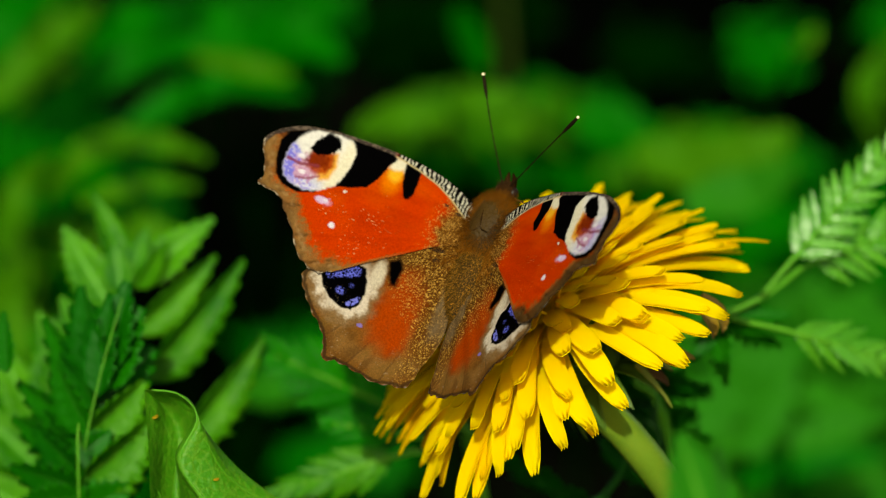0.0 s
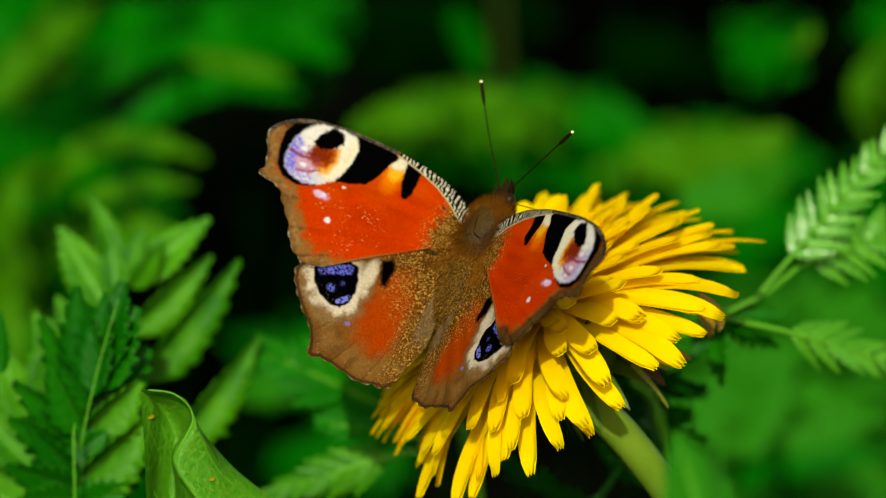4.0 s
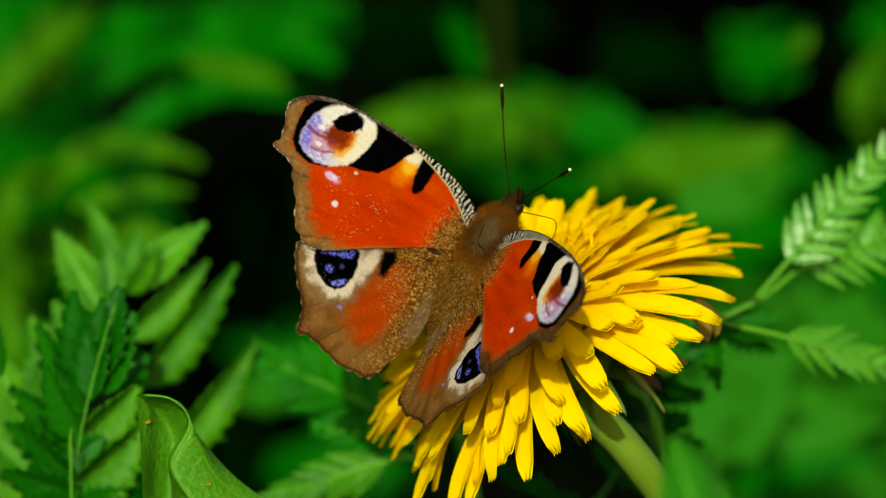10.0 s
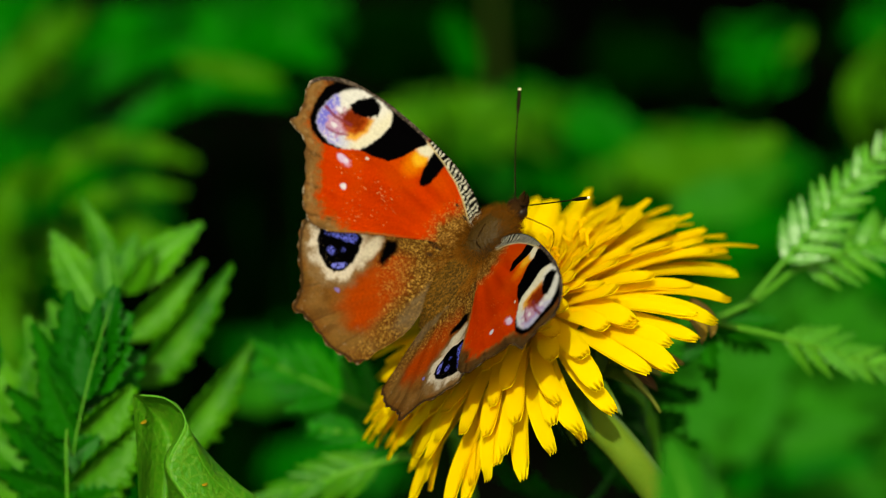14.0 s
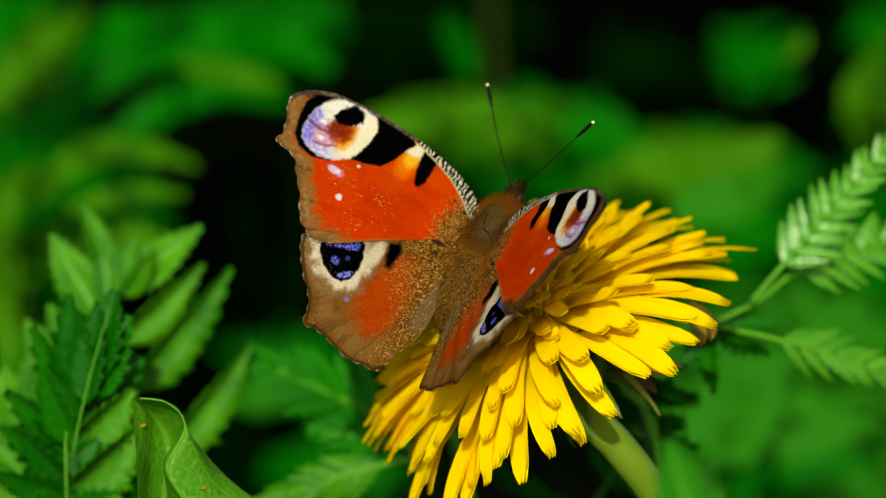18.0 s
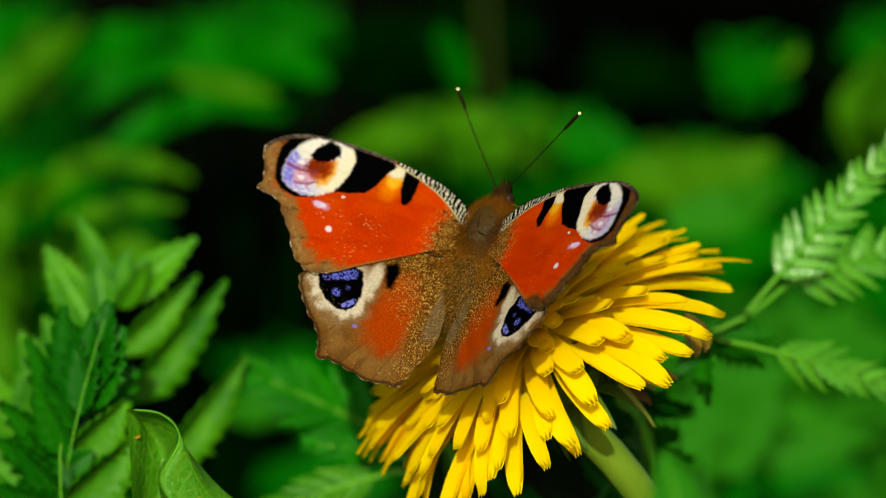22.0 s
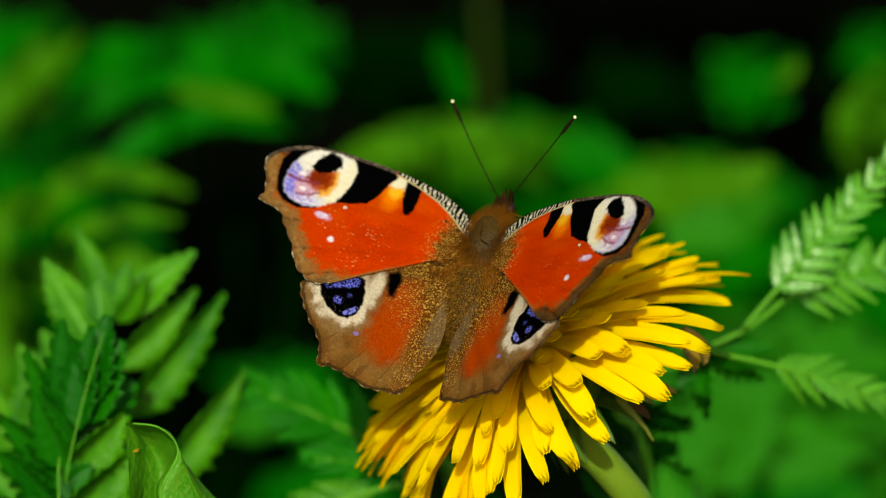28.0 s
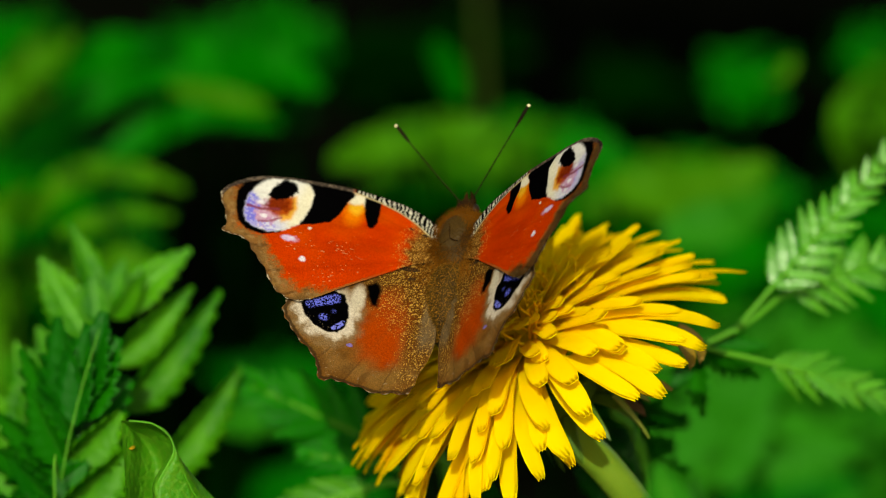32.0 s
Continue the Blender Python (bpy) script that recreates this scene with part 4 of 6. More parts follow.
def feather_leaf(label, base, tip, face, pairs, reach, mat, seed, teeth=7, width=0.33, open_angle=52, first=0.18, sag=0.06, root=None, group="feathery leaves"):
    """A feathery leaf from base to tip; face: the way its upper side looks; reach: length of the longest leaflet."""
    rnd = random.Random(seed)
    axis = tip - base
    ln = axis.length
    m = frame_of(base, face - axis.normalized() * face.dot(axis.normalized()), axis)
    leaf = empty("feathery_leaf", m, label, "leaf", group)
    spine = [Vector((ln * s, 0, sag * ln * math.sin(math.pi * s))) for s in [i / 12 for i in range(13)]]
    start = [m.inverted() @ p for p in curve_points([*root, base], 14)[:-1]] if root else []
    line = start + spine
    # darker stalk where the leaf's green already carries shade
    part("stalk", mesh("stalk", *tube(line, [0.00062 * (1 - 0.6 * i / len(line)) for i in range(len(line))], 7), M_STALK if mat is M_LEAF_SHADE else M_RIB), leaf)
    kinds = {}
    for i in range(pairs):
        s = first + (0.97 - first) * i / (pairs - 1)
        size = reach * (0.35 + 0.65 * math.sin(math.pi * min(1, 0.30 + 0.62 * (1 - (1 - s) ** 1.3)))) * rnd.uniform(0.9, 1.08)
        for side in (-1, 1):
            if (i, side) not in kinds:
                kinds[i, side] = leaflet(size, size * width * rnd.uniform(0.9, 1.1), teeth, seed * 31 + i * 2 + side, rnd.uniform(0.1, 0.35), rnd.uniform(0.05, 0.22), mat)
            a = side * (open_angle - 22 * s + rnd.uniform(-5, 5))
            p = Vector((ln * s, 0, sag * ln * math.sin(math.pi * s)))
            part("leaflet", kinds[i, side], leaf, m=pose(p.x, p.y, p.z, side * rnd.uniform(-8, 22), rnd.uniform(-14, 6), a))
    part("leaflet", leaflet(reach * 0.5, reach * width * 0.5, teeth, seed, 0.2, 0.1, mat), leaf, m=pose(ln * 0.97, 0, 0))
    return leaf


def cut_leaf(label, stalk, blades, mat, seed, teeth=9, notch=0.5, group="toothed leaves", deep=0.0, wide=1.25, rib=None):
    """A leaf of separate long leaflets: the stalk's line, and for each blade its foot, tip (across, up, behind) and width in millimetres."""
    rnd = random.Random(seed)
    line = curve_points([p if isinstance(p, Vector) else spot(p[0], p[1], p[2] + deep) for p in stalk], 16)
    home = Matrix.Translation(line[-1])
    inv = home.inverted()
    leaf = empty("toothed_leaf", home, label, "leaf", group)
    part("stalk", mesh("stalk", *tube([inv @ p for p in line], [0.00019 - 0.000008 * i for i in range(17)], 8), rib or M_STALK), leaf)
    for k, (a, b, width, face, fold, *own) in enumerate(blades):
        a, b = spot(a[0], a[1], a[2] + deep), spot(b[0], b[1], b[2] + deep)
        d = b - a
        f = along(*face)
        m = inv @ frame_of(a, f - d.normalized() * f.dot(d.normalized()), d)
        part("leaflet", leaflet(d.length, width * wide * MM, teeth, seed * 17 + k, fold, rnd.uniform(-0.04, 0.06), own[0] if own else mat, notch=notch), leaf, m=m)
    return leaf


def near_leaves():
    up, roof, pale = (0.1, 0.45, 0.85), (0.0, 0.30, 0.95), (-0.05, 0.25, 0.95)
    lit, turned, dusk = (0.55, -0.30, 0.78), (0.65, -0.25, 0.7), (-0.50, -0.50, 0.70)
    cut_leaf("bright green leaf with long folded leaflets before a dark gap", [Vector((-0.062, 0.05, -0.01)), (-42.5, -39.5, 0.042), (-41.0, -23.4, 0.040), (-40.6, -2.9, 0.041)], [
        ((-40.3, -4.7, 0.043), (-29.7, 3.9, 0.043), 4.5, roof, 0.45), ((-40.5, -10.6, 0.043), (-29.5, -0.8, 0.043), 4.4, lit, 0.9), ((-39.2, -16.9, 0.037), (-26.0, -1.2, 0.037), 5.4, lit, 0.9),
        ((-35.5, -26.3, 0.038), (-23.3, -11.5, 0.038), 5.3, lit, 0.9), ((-41.2, -4.3, 0.042), (-45.5, 7.6, 0.042), 3.7, turned, 0.6), ((-43.2, -7.6, 0.041), (-49.3, 2.9, 0.041), 4.8, pale, 0.3),
        ((-40.8, -4.3, 0.041), (-38.3, 2.6, 0.041), 2.9, pale, 0.3), ((-39.9, -5.1, 0.039), (-35.8, 1.0, 0.039), 2.9, turned, 0.5), ((-45.4, -13.5, 0.041), (-49.6, -6.2, 0.041), 3.4, pale, 0.45),
        ((-48.7, -16.1, 0.041), (-52.5, -8.1, 0.041), 3.4, pale, 0.4), ((-41.7, -5.8, 0.04), (-42.5, 0.8, 0.04), 3.2, pale, 0.3)], M_LEAF_MID, 3, 8, 0.4, deep=0.012, wide=1.45)
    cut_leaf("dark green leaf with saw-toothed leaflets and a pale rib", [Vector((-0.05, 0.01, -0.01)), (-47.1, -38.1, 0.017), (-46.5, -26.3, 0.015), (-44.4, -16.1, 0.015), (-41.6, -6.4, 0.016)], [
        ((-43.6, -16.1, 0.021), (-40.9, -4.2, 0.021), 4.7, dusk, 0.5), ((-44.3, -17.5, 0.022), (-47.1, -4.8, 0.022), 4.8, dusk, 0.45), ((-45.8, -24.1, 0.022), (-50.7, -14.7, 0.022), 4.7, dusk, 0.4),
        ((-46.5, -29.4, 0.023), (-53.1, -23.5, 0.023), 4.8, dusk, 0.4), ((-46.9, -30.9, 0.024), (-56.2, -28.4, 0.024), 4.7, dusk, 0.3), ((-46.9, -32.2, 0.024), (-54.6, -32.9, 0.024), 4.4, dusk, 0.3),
        # two sun-facing leaflets take the lighter green, light put into the colour
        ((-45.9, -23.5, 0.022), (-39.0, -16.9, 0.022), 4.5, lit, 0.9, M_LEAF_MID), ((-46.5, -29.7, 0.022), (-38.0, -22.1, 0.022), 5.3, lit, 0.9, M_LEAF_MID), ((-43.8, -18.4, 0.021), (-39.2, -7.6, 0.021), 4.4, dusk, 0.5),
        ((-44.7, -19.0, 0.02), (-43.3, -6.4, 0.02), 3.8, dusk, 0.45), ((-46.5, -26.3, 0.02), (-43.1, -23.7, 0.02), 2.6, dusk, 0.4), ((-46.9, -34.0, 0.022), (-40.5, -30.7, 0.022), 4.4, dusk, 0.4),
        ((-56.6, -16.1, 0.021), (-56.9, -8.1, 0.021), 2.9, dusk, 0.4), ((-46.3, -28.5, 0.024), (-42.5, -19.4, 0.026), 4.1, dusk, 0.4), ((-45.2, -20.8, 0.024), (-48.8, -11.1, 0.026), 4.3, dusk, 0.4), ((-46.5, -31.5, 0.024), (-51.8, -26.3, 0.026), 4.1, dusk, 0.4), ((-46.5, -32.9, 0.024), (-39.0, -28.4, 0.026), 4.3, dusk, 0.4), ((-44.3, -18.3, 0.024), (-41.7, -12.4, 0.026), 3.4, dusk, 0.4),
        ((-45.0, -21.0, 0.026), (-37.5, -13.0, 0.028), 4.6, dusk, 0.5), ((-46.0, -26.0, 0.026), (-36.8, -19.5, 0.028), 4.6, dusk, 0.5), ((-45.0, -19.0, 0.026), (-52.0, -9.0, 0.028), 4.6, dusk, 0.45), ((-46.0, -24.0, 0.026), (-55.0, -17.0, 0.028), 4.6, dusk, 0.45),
        ((-46.5, -27.0, 0.026), (-56.0, -22.0, 0.028), 4.6, dusk, 0.4), ((-46.8, -33.5, 0.026), (-56.5, -36.0, 0.028), 4.6, dusk, 0.4)], M_LEAF_SHADE, 5, 6, 0.6, deep=0.004, wide=1.8, rib=M_RIB)
    cut_leaf("mid-green toothed leaf half hidden behind darker leaflets", [Vector((-0.075, 0.07, -0.01)), (-53.0, -44.0, 0.060), (-52.0, -32.0, 0.060), (-51.0, -20.0, 0.060)], [
        ((-51.0, -22.0, 0.060), (-50.0, -9.0, 0.060), 5.0, pale, 0.4), ((-51.5, -24.0, 0.061), (-58.0, -12.5, 0.060), 5.0, pale, 0.4), ((-52.0, -29.0, 0.061), (-61.0, -20.0, 0.060), 5.0, roof, 0.4),
        ((-52.2, -32.0, 0.061), (-43.5, -22.0, 0.060), 5.0, lit, 0.7), ((-52.4, -35.0, 0.061), (-61.5, -29.5, 0.060), 5.0, pale, 0.4), ((-52.5, -37.0, 0.061), (-43.5, -30.5, 0.060), 5.0, lit, 0.7)], M_LEAF_MID, 21, 8, 0.5, wide=1.5)
    feather_leaf("soft green feathery leaf low between the stems", spot(-3.6, -22.3, 0.058), spot(-21.7, -13.9, 0.054), along(0.0, 0.2, 0.9), 10, 0.0092, M_LEAF, 5, 5, 0.32, 46, root=[Vector((0.005, 0.07, -0.01)), spot(4, -34, 0.085)])
    feather_leaf("soft green feathery leaf low between the stems", spot(-2.5, -24.5, 0.048), spot(-14.2, -22.8, 0.046), along(0.0, 0.3, 0.9), 6, 0.0055, M_LEAF, 15, 5, 0.40, 40, root=[Vector((0.009, 0.065, -0.01)), spot(5, -35, 0.055)])
    feather_leaf("pale green feathery leaf low between the stems", spot(-3.6, -26.2, 0.045), spot(-21.2, -31.6, 0.045), along(0.0, 0.25, 0.95), 9, 0.0068, M_LEAF_MID, 6, 5, 0.34, 36, root=[Vector((0.012, 0.06, -0.01)), spot(6, -36, 0.05)])
    hidden = [Vector((0.045, 0.07, -0.01)), spot(31, -36, 0.05), spot(25, -16, 0.04)]
    feather_leaf("pale green feathery leaf, sun sheen partly in its colour", spot(41.1, -6.4, 0.036), spot(60.6, 15.6, 0.042), along(-0.05, 0.22, 0.97), 12, 0.0064, M_LEAF_LIGHT, 7, 5, 0.31, 54, first=0.24, root=hidden)
    feather_leaf("pale green feathery leaf, sun sheen partly in its colour", spot(46.5, -2.4, 0.040), spot(63.5, 3.4, 0.046), along(-0.05, 0.30, 0.95), 10, 0.0066, M_LEAF_LIGHT, 8, 5, 0.31, 56, first=0.12, root=hidden + [spot(41.1, -6.5, 0.037)])
    feather_leaf("pale green feathery leaf, sun sheen partly in its colour", spot(37.1, -8.9, 0.030), spot(62.8, -16.6, 0.042), along(0.0, 0.35, 0.93), 9, 0.0074, M_LEAF_LIGHT, 9, 5, 0.30, 40, first=0.30, root=hidden)
    cut_leaf("dark green leaf behind the flower, its shade partly in colour", [Vector((0.052, 0.06, -0.01)), (28, -30, 0.03), (33.4, -11.7, 0.040), (37.1, -8.7, 0.038)], [
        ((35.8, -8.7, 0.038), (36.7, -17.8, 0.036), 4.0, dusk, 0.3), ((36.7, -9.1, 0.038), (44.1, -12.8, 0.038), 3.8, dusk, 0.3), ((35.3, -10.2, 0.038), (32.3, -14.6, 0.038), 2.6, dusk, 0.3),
        ((37.1, -8.7, 0.038), (45.2, -8.7, 0.040), 3.0, up, 0.4)], M_LEAF_SHADE, 10, 6, 1.0)
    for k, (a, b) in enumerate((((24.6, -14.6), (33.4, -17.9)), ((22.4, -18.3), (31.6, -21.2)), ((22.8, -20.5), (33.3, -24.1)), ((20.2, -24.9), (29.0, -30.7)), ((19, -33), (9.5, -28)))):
        feather_leaf("dark green feathery leaf behind the flower, its shade partly in colour", spot(*a, 0.050), spot(*b, 0.044), along(-0.3, -0.75, 0.5), 7, 0.0056, M_LEAF_SHADE, 40 + k, 4, 0.6, 56, first=0.1, root=[Vector((0.055, 0.055, -0.01)), spot(30 + 0.4 * k, -36, 0.05)])
    cut_leaf("broad blurred leaf before the dandelion stem", [Vector((0.066, -0.12, -0.01)), (39.0, -47.0, -0.085), (36.0, -40.3, -0.085)], [((36.5, -42.5, -0.085), (30.6, -24.0, -0.085), 7.6, (0.3, -0.1, 0.9), 0.15)], M_WEED_SOFT, 14, 9, 0.1)


near_leaves()


def curled_leaf():
    """A broad leaf whose edge rolls over towards its tip."""
    lf = empty("curled_leaf", Matrix.Translation(spot(-36, -34, 0)), "broad glossy green leaf with a rolled-over edge", "leaf")
    inv = lf.matrix_basis.inverted()
    tip = (-38.8, -18.2, 0)
    lines = [[tip, (-38.5, -22, 0), (-38.2, -26.5, -0.001), (-37.9, -33.5, -0.002), (-37, -41, -0.004)],
             [tip, (-37.0, -20.3, 0.0025), (-36.2, -25.5, 0.004), (-36.0, -33, 0.004), (-33, -41, 0.002)],
             [tip, (-35.8, -20.8, 0.005), (-33.8, -25.0, 0.006), (-34.0, -33, 0.005), (-30, -41, 0.002)],
             [tip, (-33.6, -19.4, 0.001), (-32.3, -22.3, 0.001), (-34.7, -27.4, 0.0), (-32.0, -33.0, -0.001)],
             [tip, (-34.2, -18.9, -0.001), (-31.9, -22.0, -0.002), (-34.1, -27.6, -0.003), (-30.5, -33.2, -0.003)],
             [tip, (-33.4, -19.2, -0.001), (-31.2, -23.0, -0.002), (-29.5, -28.0, -0.001), (-26.0, -34.0, 0.0)],
             [tip, (-33.2, -19.3, 0.001), (-30.9, -23.4, 0.002), (-26.4, -28.6, 0.003), (-20.6, -33.0, 0.004)]]
    rows, cols = 36, 30
    rails = [curve_points([spot(*p) for p in ln], rows) for ln in lines]
    verts, faces = [], []
    for i in range(rows + 1):
        for k, p in enumerate(curve_points([r[i] for r in rails], cols)):
            ripple = 0.00016 * math.sin(k * 1.3 + i * 0.25) * min(1, i / 10)
            verts.append(inv @ (p + along(0, 0.3, 1) * ripple))
    n = cols + 1
    for i in range(rows):
        for k in range(cols):
            faces.append((i * n + k, (i + 1) * n + k, (i + 1) * n + k + 1, i * n + k + 1))
    out = inv.to_3x3() @ along(0.1, 0.3, 1)
    for way in (((31, 9), (25, 8), (20, 5), (16, 3), (12, 1)), ((25, 8), (20, 8), (14, 6), (8, 4)), ((31, 5), (25, 3), (21, 1)), ((35, 28), (29, 26), (23, 25), (17, 24)), ((29, 26), (27, 23), (24, 20)), ((35, 24), (30, 22), (27, 20))):
        line = curve_points([verts[i * n + k] for i, k in way], 18)
        part("vein", mesh("vein", *tube(line, [(0.00010 - 0.000004 * i) for i in range(19)], 6), M_RIB), lf)
    for i, k, r in ((11, 3, 0.50), (30, 24, 0.42)):
        part("rust_spot", mesh("rust_spot", *shifted(blob(r * MM, r * 1.5 * MM, r * MM * 0.22, 14, 8, 0.25, 900), verts[i * n + k] - out * 0.00004), M_RUST_SPOT), lf, "small orange rust spot")
    m = len(verts)
    back = (inv.to_3x3() @ along(0.1, 0.3, 1)) * 0.00018
    verts += [v - back for v in verts]
    faces += [tuple(reversed([q + m for q in f])) for f in faces]
    part("blade", mesh("blade", verts, faces, M_DOCK), lf)
    rim = [inv @ p for p in rails[4]][2:]
    part("rolled_edge", mesh("rolled_edge", *tube(rim, [0.00013] * len(rim), 6), M_RIB), lf, "thin pale leaf edge")
    stalk = curve_points([inv @ spot(-32, -39, 0.001), inv @ Vector((-0.030, 0.0, 0.12)), inv @ Vector((-0.028, 0.01, -0.01))], 12)
    part("stalk", mesh("stalk", *tube(stalk, [0.0014] * 13, 8), M_RIB), lf)


curled_leaf()


# ---- weeds behind ----
STALKS = []


def weed_bank(name, label, spots, mat, seed, leaf=0.05, width=0.3, face=(0.0, 0.7, 0.7), more=()):
    """Stalks from the soil, each with a tuft of blades round the given places; a joined mass."""
    rnd = random.Random(seed)
    vf = []
    for u, v, w, su, sv, n in spots:
        for _ in range(n):
            c = spot(u + rnd.uniform(-su, su), v + rnd.uniform(-sv, sv), w + rnd.uniform(-0.04, 0.04))
            ln = leaf * rnd.uniform(0.6, 1.4)
            d = Vector((rnd.uniform(-1, 1), rnd.uniform(-0.6, 0.6), rnd.uniform(-0.2, 0.8))).normalized()
            f = (along(*face) + Vector((rnd.uniform(-.5, .5), rnd.uniform(-.5, .5), rnd.uniform(-.3, .5)))).normalized()
            m = frame_of(c - d * ln / 2, f - d * f.dot(d), d)
            verts, faces = [], []
            for i in range(7):
                s = i / 6
                hw = ln * width / 2 * math.sin(math.pi * (0.04 + 0.94 * s)) * (1.2 if i % 2 else 0.85)
                z = -0.12 * ln * s * s
                for g in (-1, 0, 1):
                    verts.append(m @ Vector((ln * s, g * hw, z + abs(g) * hw * 0.3)))
            for i in range(6):
                for k in range(2):
                    faces.append((i * 3 + k, (i + 1) * 3 + k, (i + 1) * 3 + k + 1, i * 3 + k + 1))
            vf.append((verts, faces))
        for _ in range(max(1, n // 14)):
            c = spot(u + rnd.uniform(-su, su), v + rnd.uniform(-sv, sv), w)
            foot = Vector((c.x + rnd.uniform(-.03, .03), c.y + rnd.uniform(-.03, .03), -0.02))
            STALKS.append(tube(curve_points([foot, foot.lerp(c, 0.5) + Vector((rnd.uniform(-.01, .01), 0, 0)), c], 5), [0.0014] * 6, 5))
    vf += more
    tagged(new(name, mesh(name, *joined(*vf), mat)), label, "weeds", kind="stuff")


weed_bank("weeds", "dense green weeds behind the flower", [
    (-52.0, 30.1, 0.47, 5.0, 2.2, 20), (-25.5, 26.3, 0.45, 8.0, 5.0, 90), (-46.7, 8.9, 0.41, 9.0, 4.9, 44), (-19.5, 28.0, 0.49, 4.5, 4.0, 30), (-53.0, 14.0, 0.42, 4.0, 2.0, 18),
    (-53.3, -0.7, 0.37, 4.1, 5.1, 50), (42.5, 26.0, 0.49, 5.0, 3.0, 4), (21.0, 11.5, 0.47, 2.9, 3.8, 44), (34.5, 10.6, 0.45, 9.8, 2.6, 150),
    (9.2, 14.2, 0.47, 8.8, 3.6, 110), (52.6, 1.3, 0.43, 4.0, 4.0, 70), (39.3, 1.6, 0.43, 5.9, 3.8, 76), (45.7, -16.2, 0.41, 11.8, 7.4, 300), (-18.0, -14.7, 0.43, 4.6, 2.0, 40), (-12.0, -27.5, 0.41, 6.0, 1.4, 30),
    (-56.3, -17.5, 0.35, 1.6, 5.9, 34), (-48.7, -30.5, 0.39, 8.8, 4.1, 60), (46.9, -29.0, 0.41, 9.6, 3.0, 60), (62.0, 24.0, 0.47, 3.0, 7.0, 60), (62.0, -4.0, 0.42, 3.0, 12.0, 60)], M_WEED, 21, 0.021, 0.42)
weed_bank("pale_weeds", "yellowish green weeds behind the flower, sunlight put into their colour", [
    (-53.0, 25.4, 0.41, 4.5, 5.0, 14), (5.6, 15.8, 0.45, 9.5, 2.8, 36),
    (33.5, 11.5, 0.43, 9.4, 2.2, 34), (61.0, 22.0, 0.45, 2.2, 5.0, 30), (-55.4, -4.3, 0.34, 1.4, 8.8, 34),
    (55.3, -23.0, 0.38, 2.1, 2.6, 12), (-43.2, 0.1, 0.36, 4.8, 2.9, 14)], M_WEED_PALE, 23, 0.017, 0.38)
weed_bank("soft_weeds", "soft mid-green weeds low behind the flower", [
    (44.8, -15.5, 0.30, 10.6, 6.4, 260), (46.0, -28.5, 0.30, 8.0, 2.5, 50)], M_WEED_SOFT, 25, 0.024, 0.5)
# blades and stalks coloured near black in place of shade between the weeds
weed_bank("dark_weeds", "near-black weeds in the gaps behind the flower, shade in their colour", [
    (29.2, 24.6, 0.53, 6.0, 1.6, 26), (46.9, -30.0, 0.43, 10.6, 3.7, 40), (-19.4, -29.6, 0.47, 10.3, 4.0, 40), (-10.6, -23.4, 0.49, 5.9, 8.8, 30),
    (-4.7, 26.4, 0.53, 5.0, 4.1, 40), (7.0, 27.0, 0.53, 3.5, 5.0, 40), (55.7, 29.4, 0.55, 1.8, 2.9, 10)], M_WEED_SHADE, 22, 0.020, 0.38, more=STALKS)


# ---- long leaves of the weeds behind, each on its own stalk ----
def weed_leaf(label, line, width, w, mat, seed):
    """A long arching leaf through the given places (across, up), as broad as width in millimetres across the view, w metres behind the flower."""
    rnd = random.Random(seed)
    pts = curve_points([spot(u, v, w + rnd.uniform(-0.008, 0.008)) for u, v in line], 22)
    home = Matrix.Translation(pts[0])
    inv = home.inverted()
    leaf = empty("weed_leaf", home, label, "leaf", "weed leaves")
    broad = width * (FAR + w) / FAR * MM
    face = (along(rnd.uniform(-0.2, 0.2), 0.35, 0.95)).normalized()
    verts, faces = [], []
    for i, p in enumerate(pts):
        s = i / 22
        d = (pts[min(i + 1, 22)] - pts[max(i - 1, 0)]).normalized()
        out = face.cross(d).normalized()
        hw = broad / 2 * (math.sin(math.pi * (0.05 + 0.92 * s ** 0.8)) ** 0.7) * (1.1 if i % 2 else 0.92)
        for g in (-1, -0.5, 0, 0.5, 1):
            wave = 0.05 * broad * math.sin(i * 0.9 + 2 * g + seed)
            verts.append(inv @ (p + out * hw * g + face * (0.25 * hw * abs(g) + wave)))
    for i in range(22):
        for k in range(4):
            faces.append((i * 5 + k, (i + 1) * 5 + k, (i + 1) * 5 + k + 1, i * 5 + k + 1))
    n = len(verts)
    verts += [v - face * 0.0002 for v in verts]
    faces += [tuple(reversed([q + n for q in f])) for f in faces]
    part("blade", mesh("blade", verts, faces, mat), leaf)
    foot = Vector((pts[0].x + rnd.uniform(-0.03, 0.03), pts[0].y + 0.06, -0.01))
    line = curve_points([foot, foot.lerp(pts[0], 0.55) + Vector((0, 0.03, 0)), pts[0]], 10)
    # stalk takes the shade-dark green, to vanish in the gaps
    part("stalk", mesh("stalk", *tube([inv @ p for p in line], [0.0005] * 11, 6), M_WEED_SHADE), leaf)


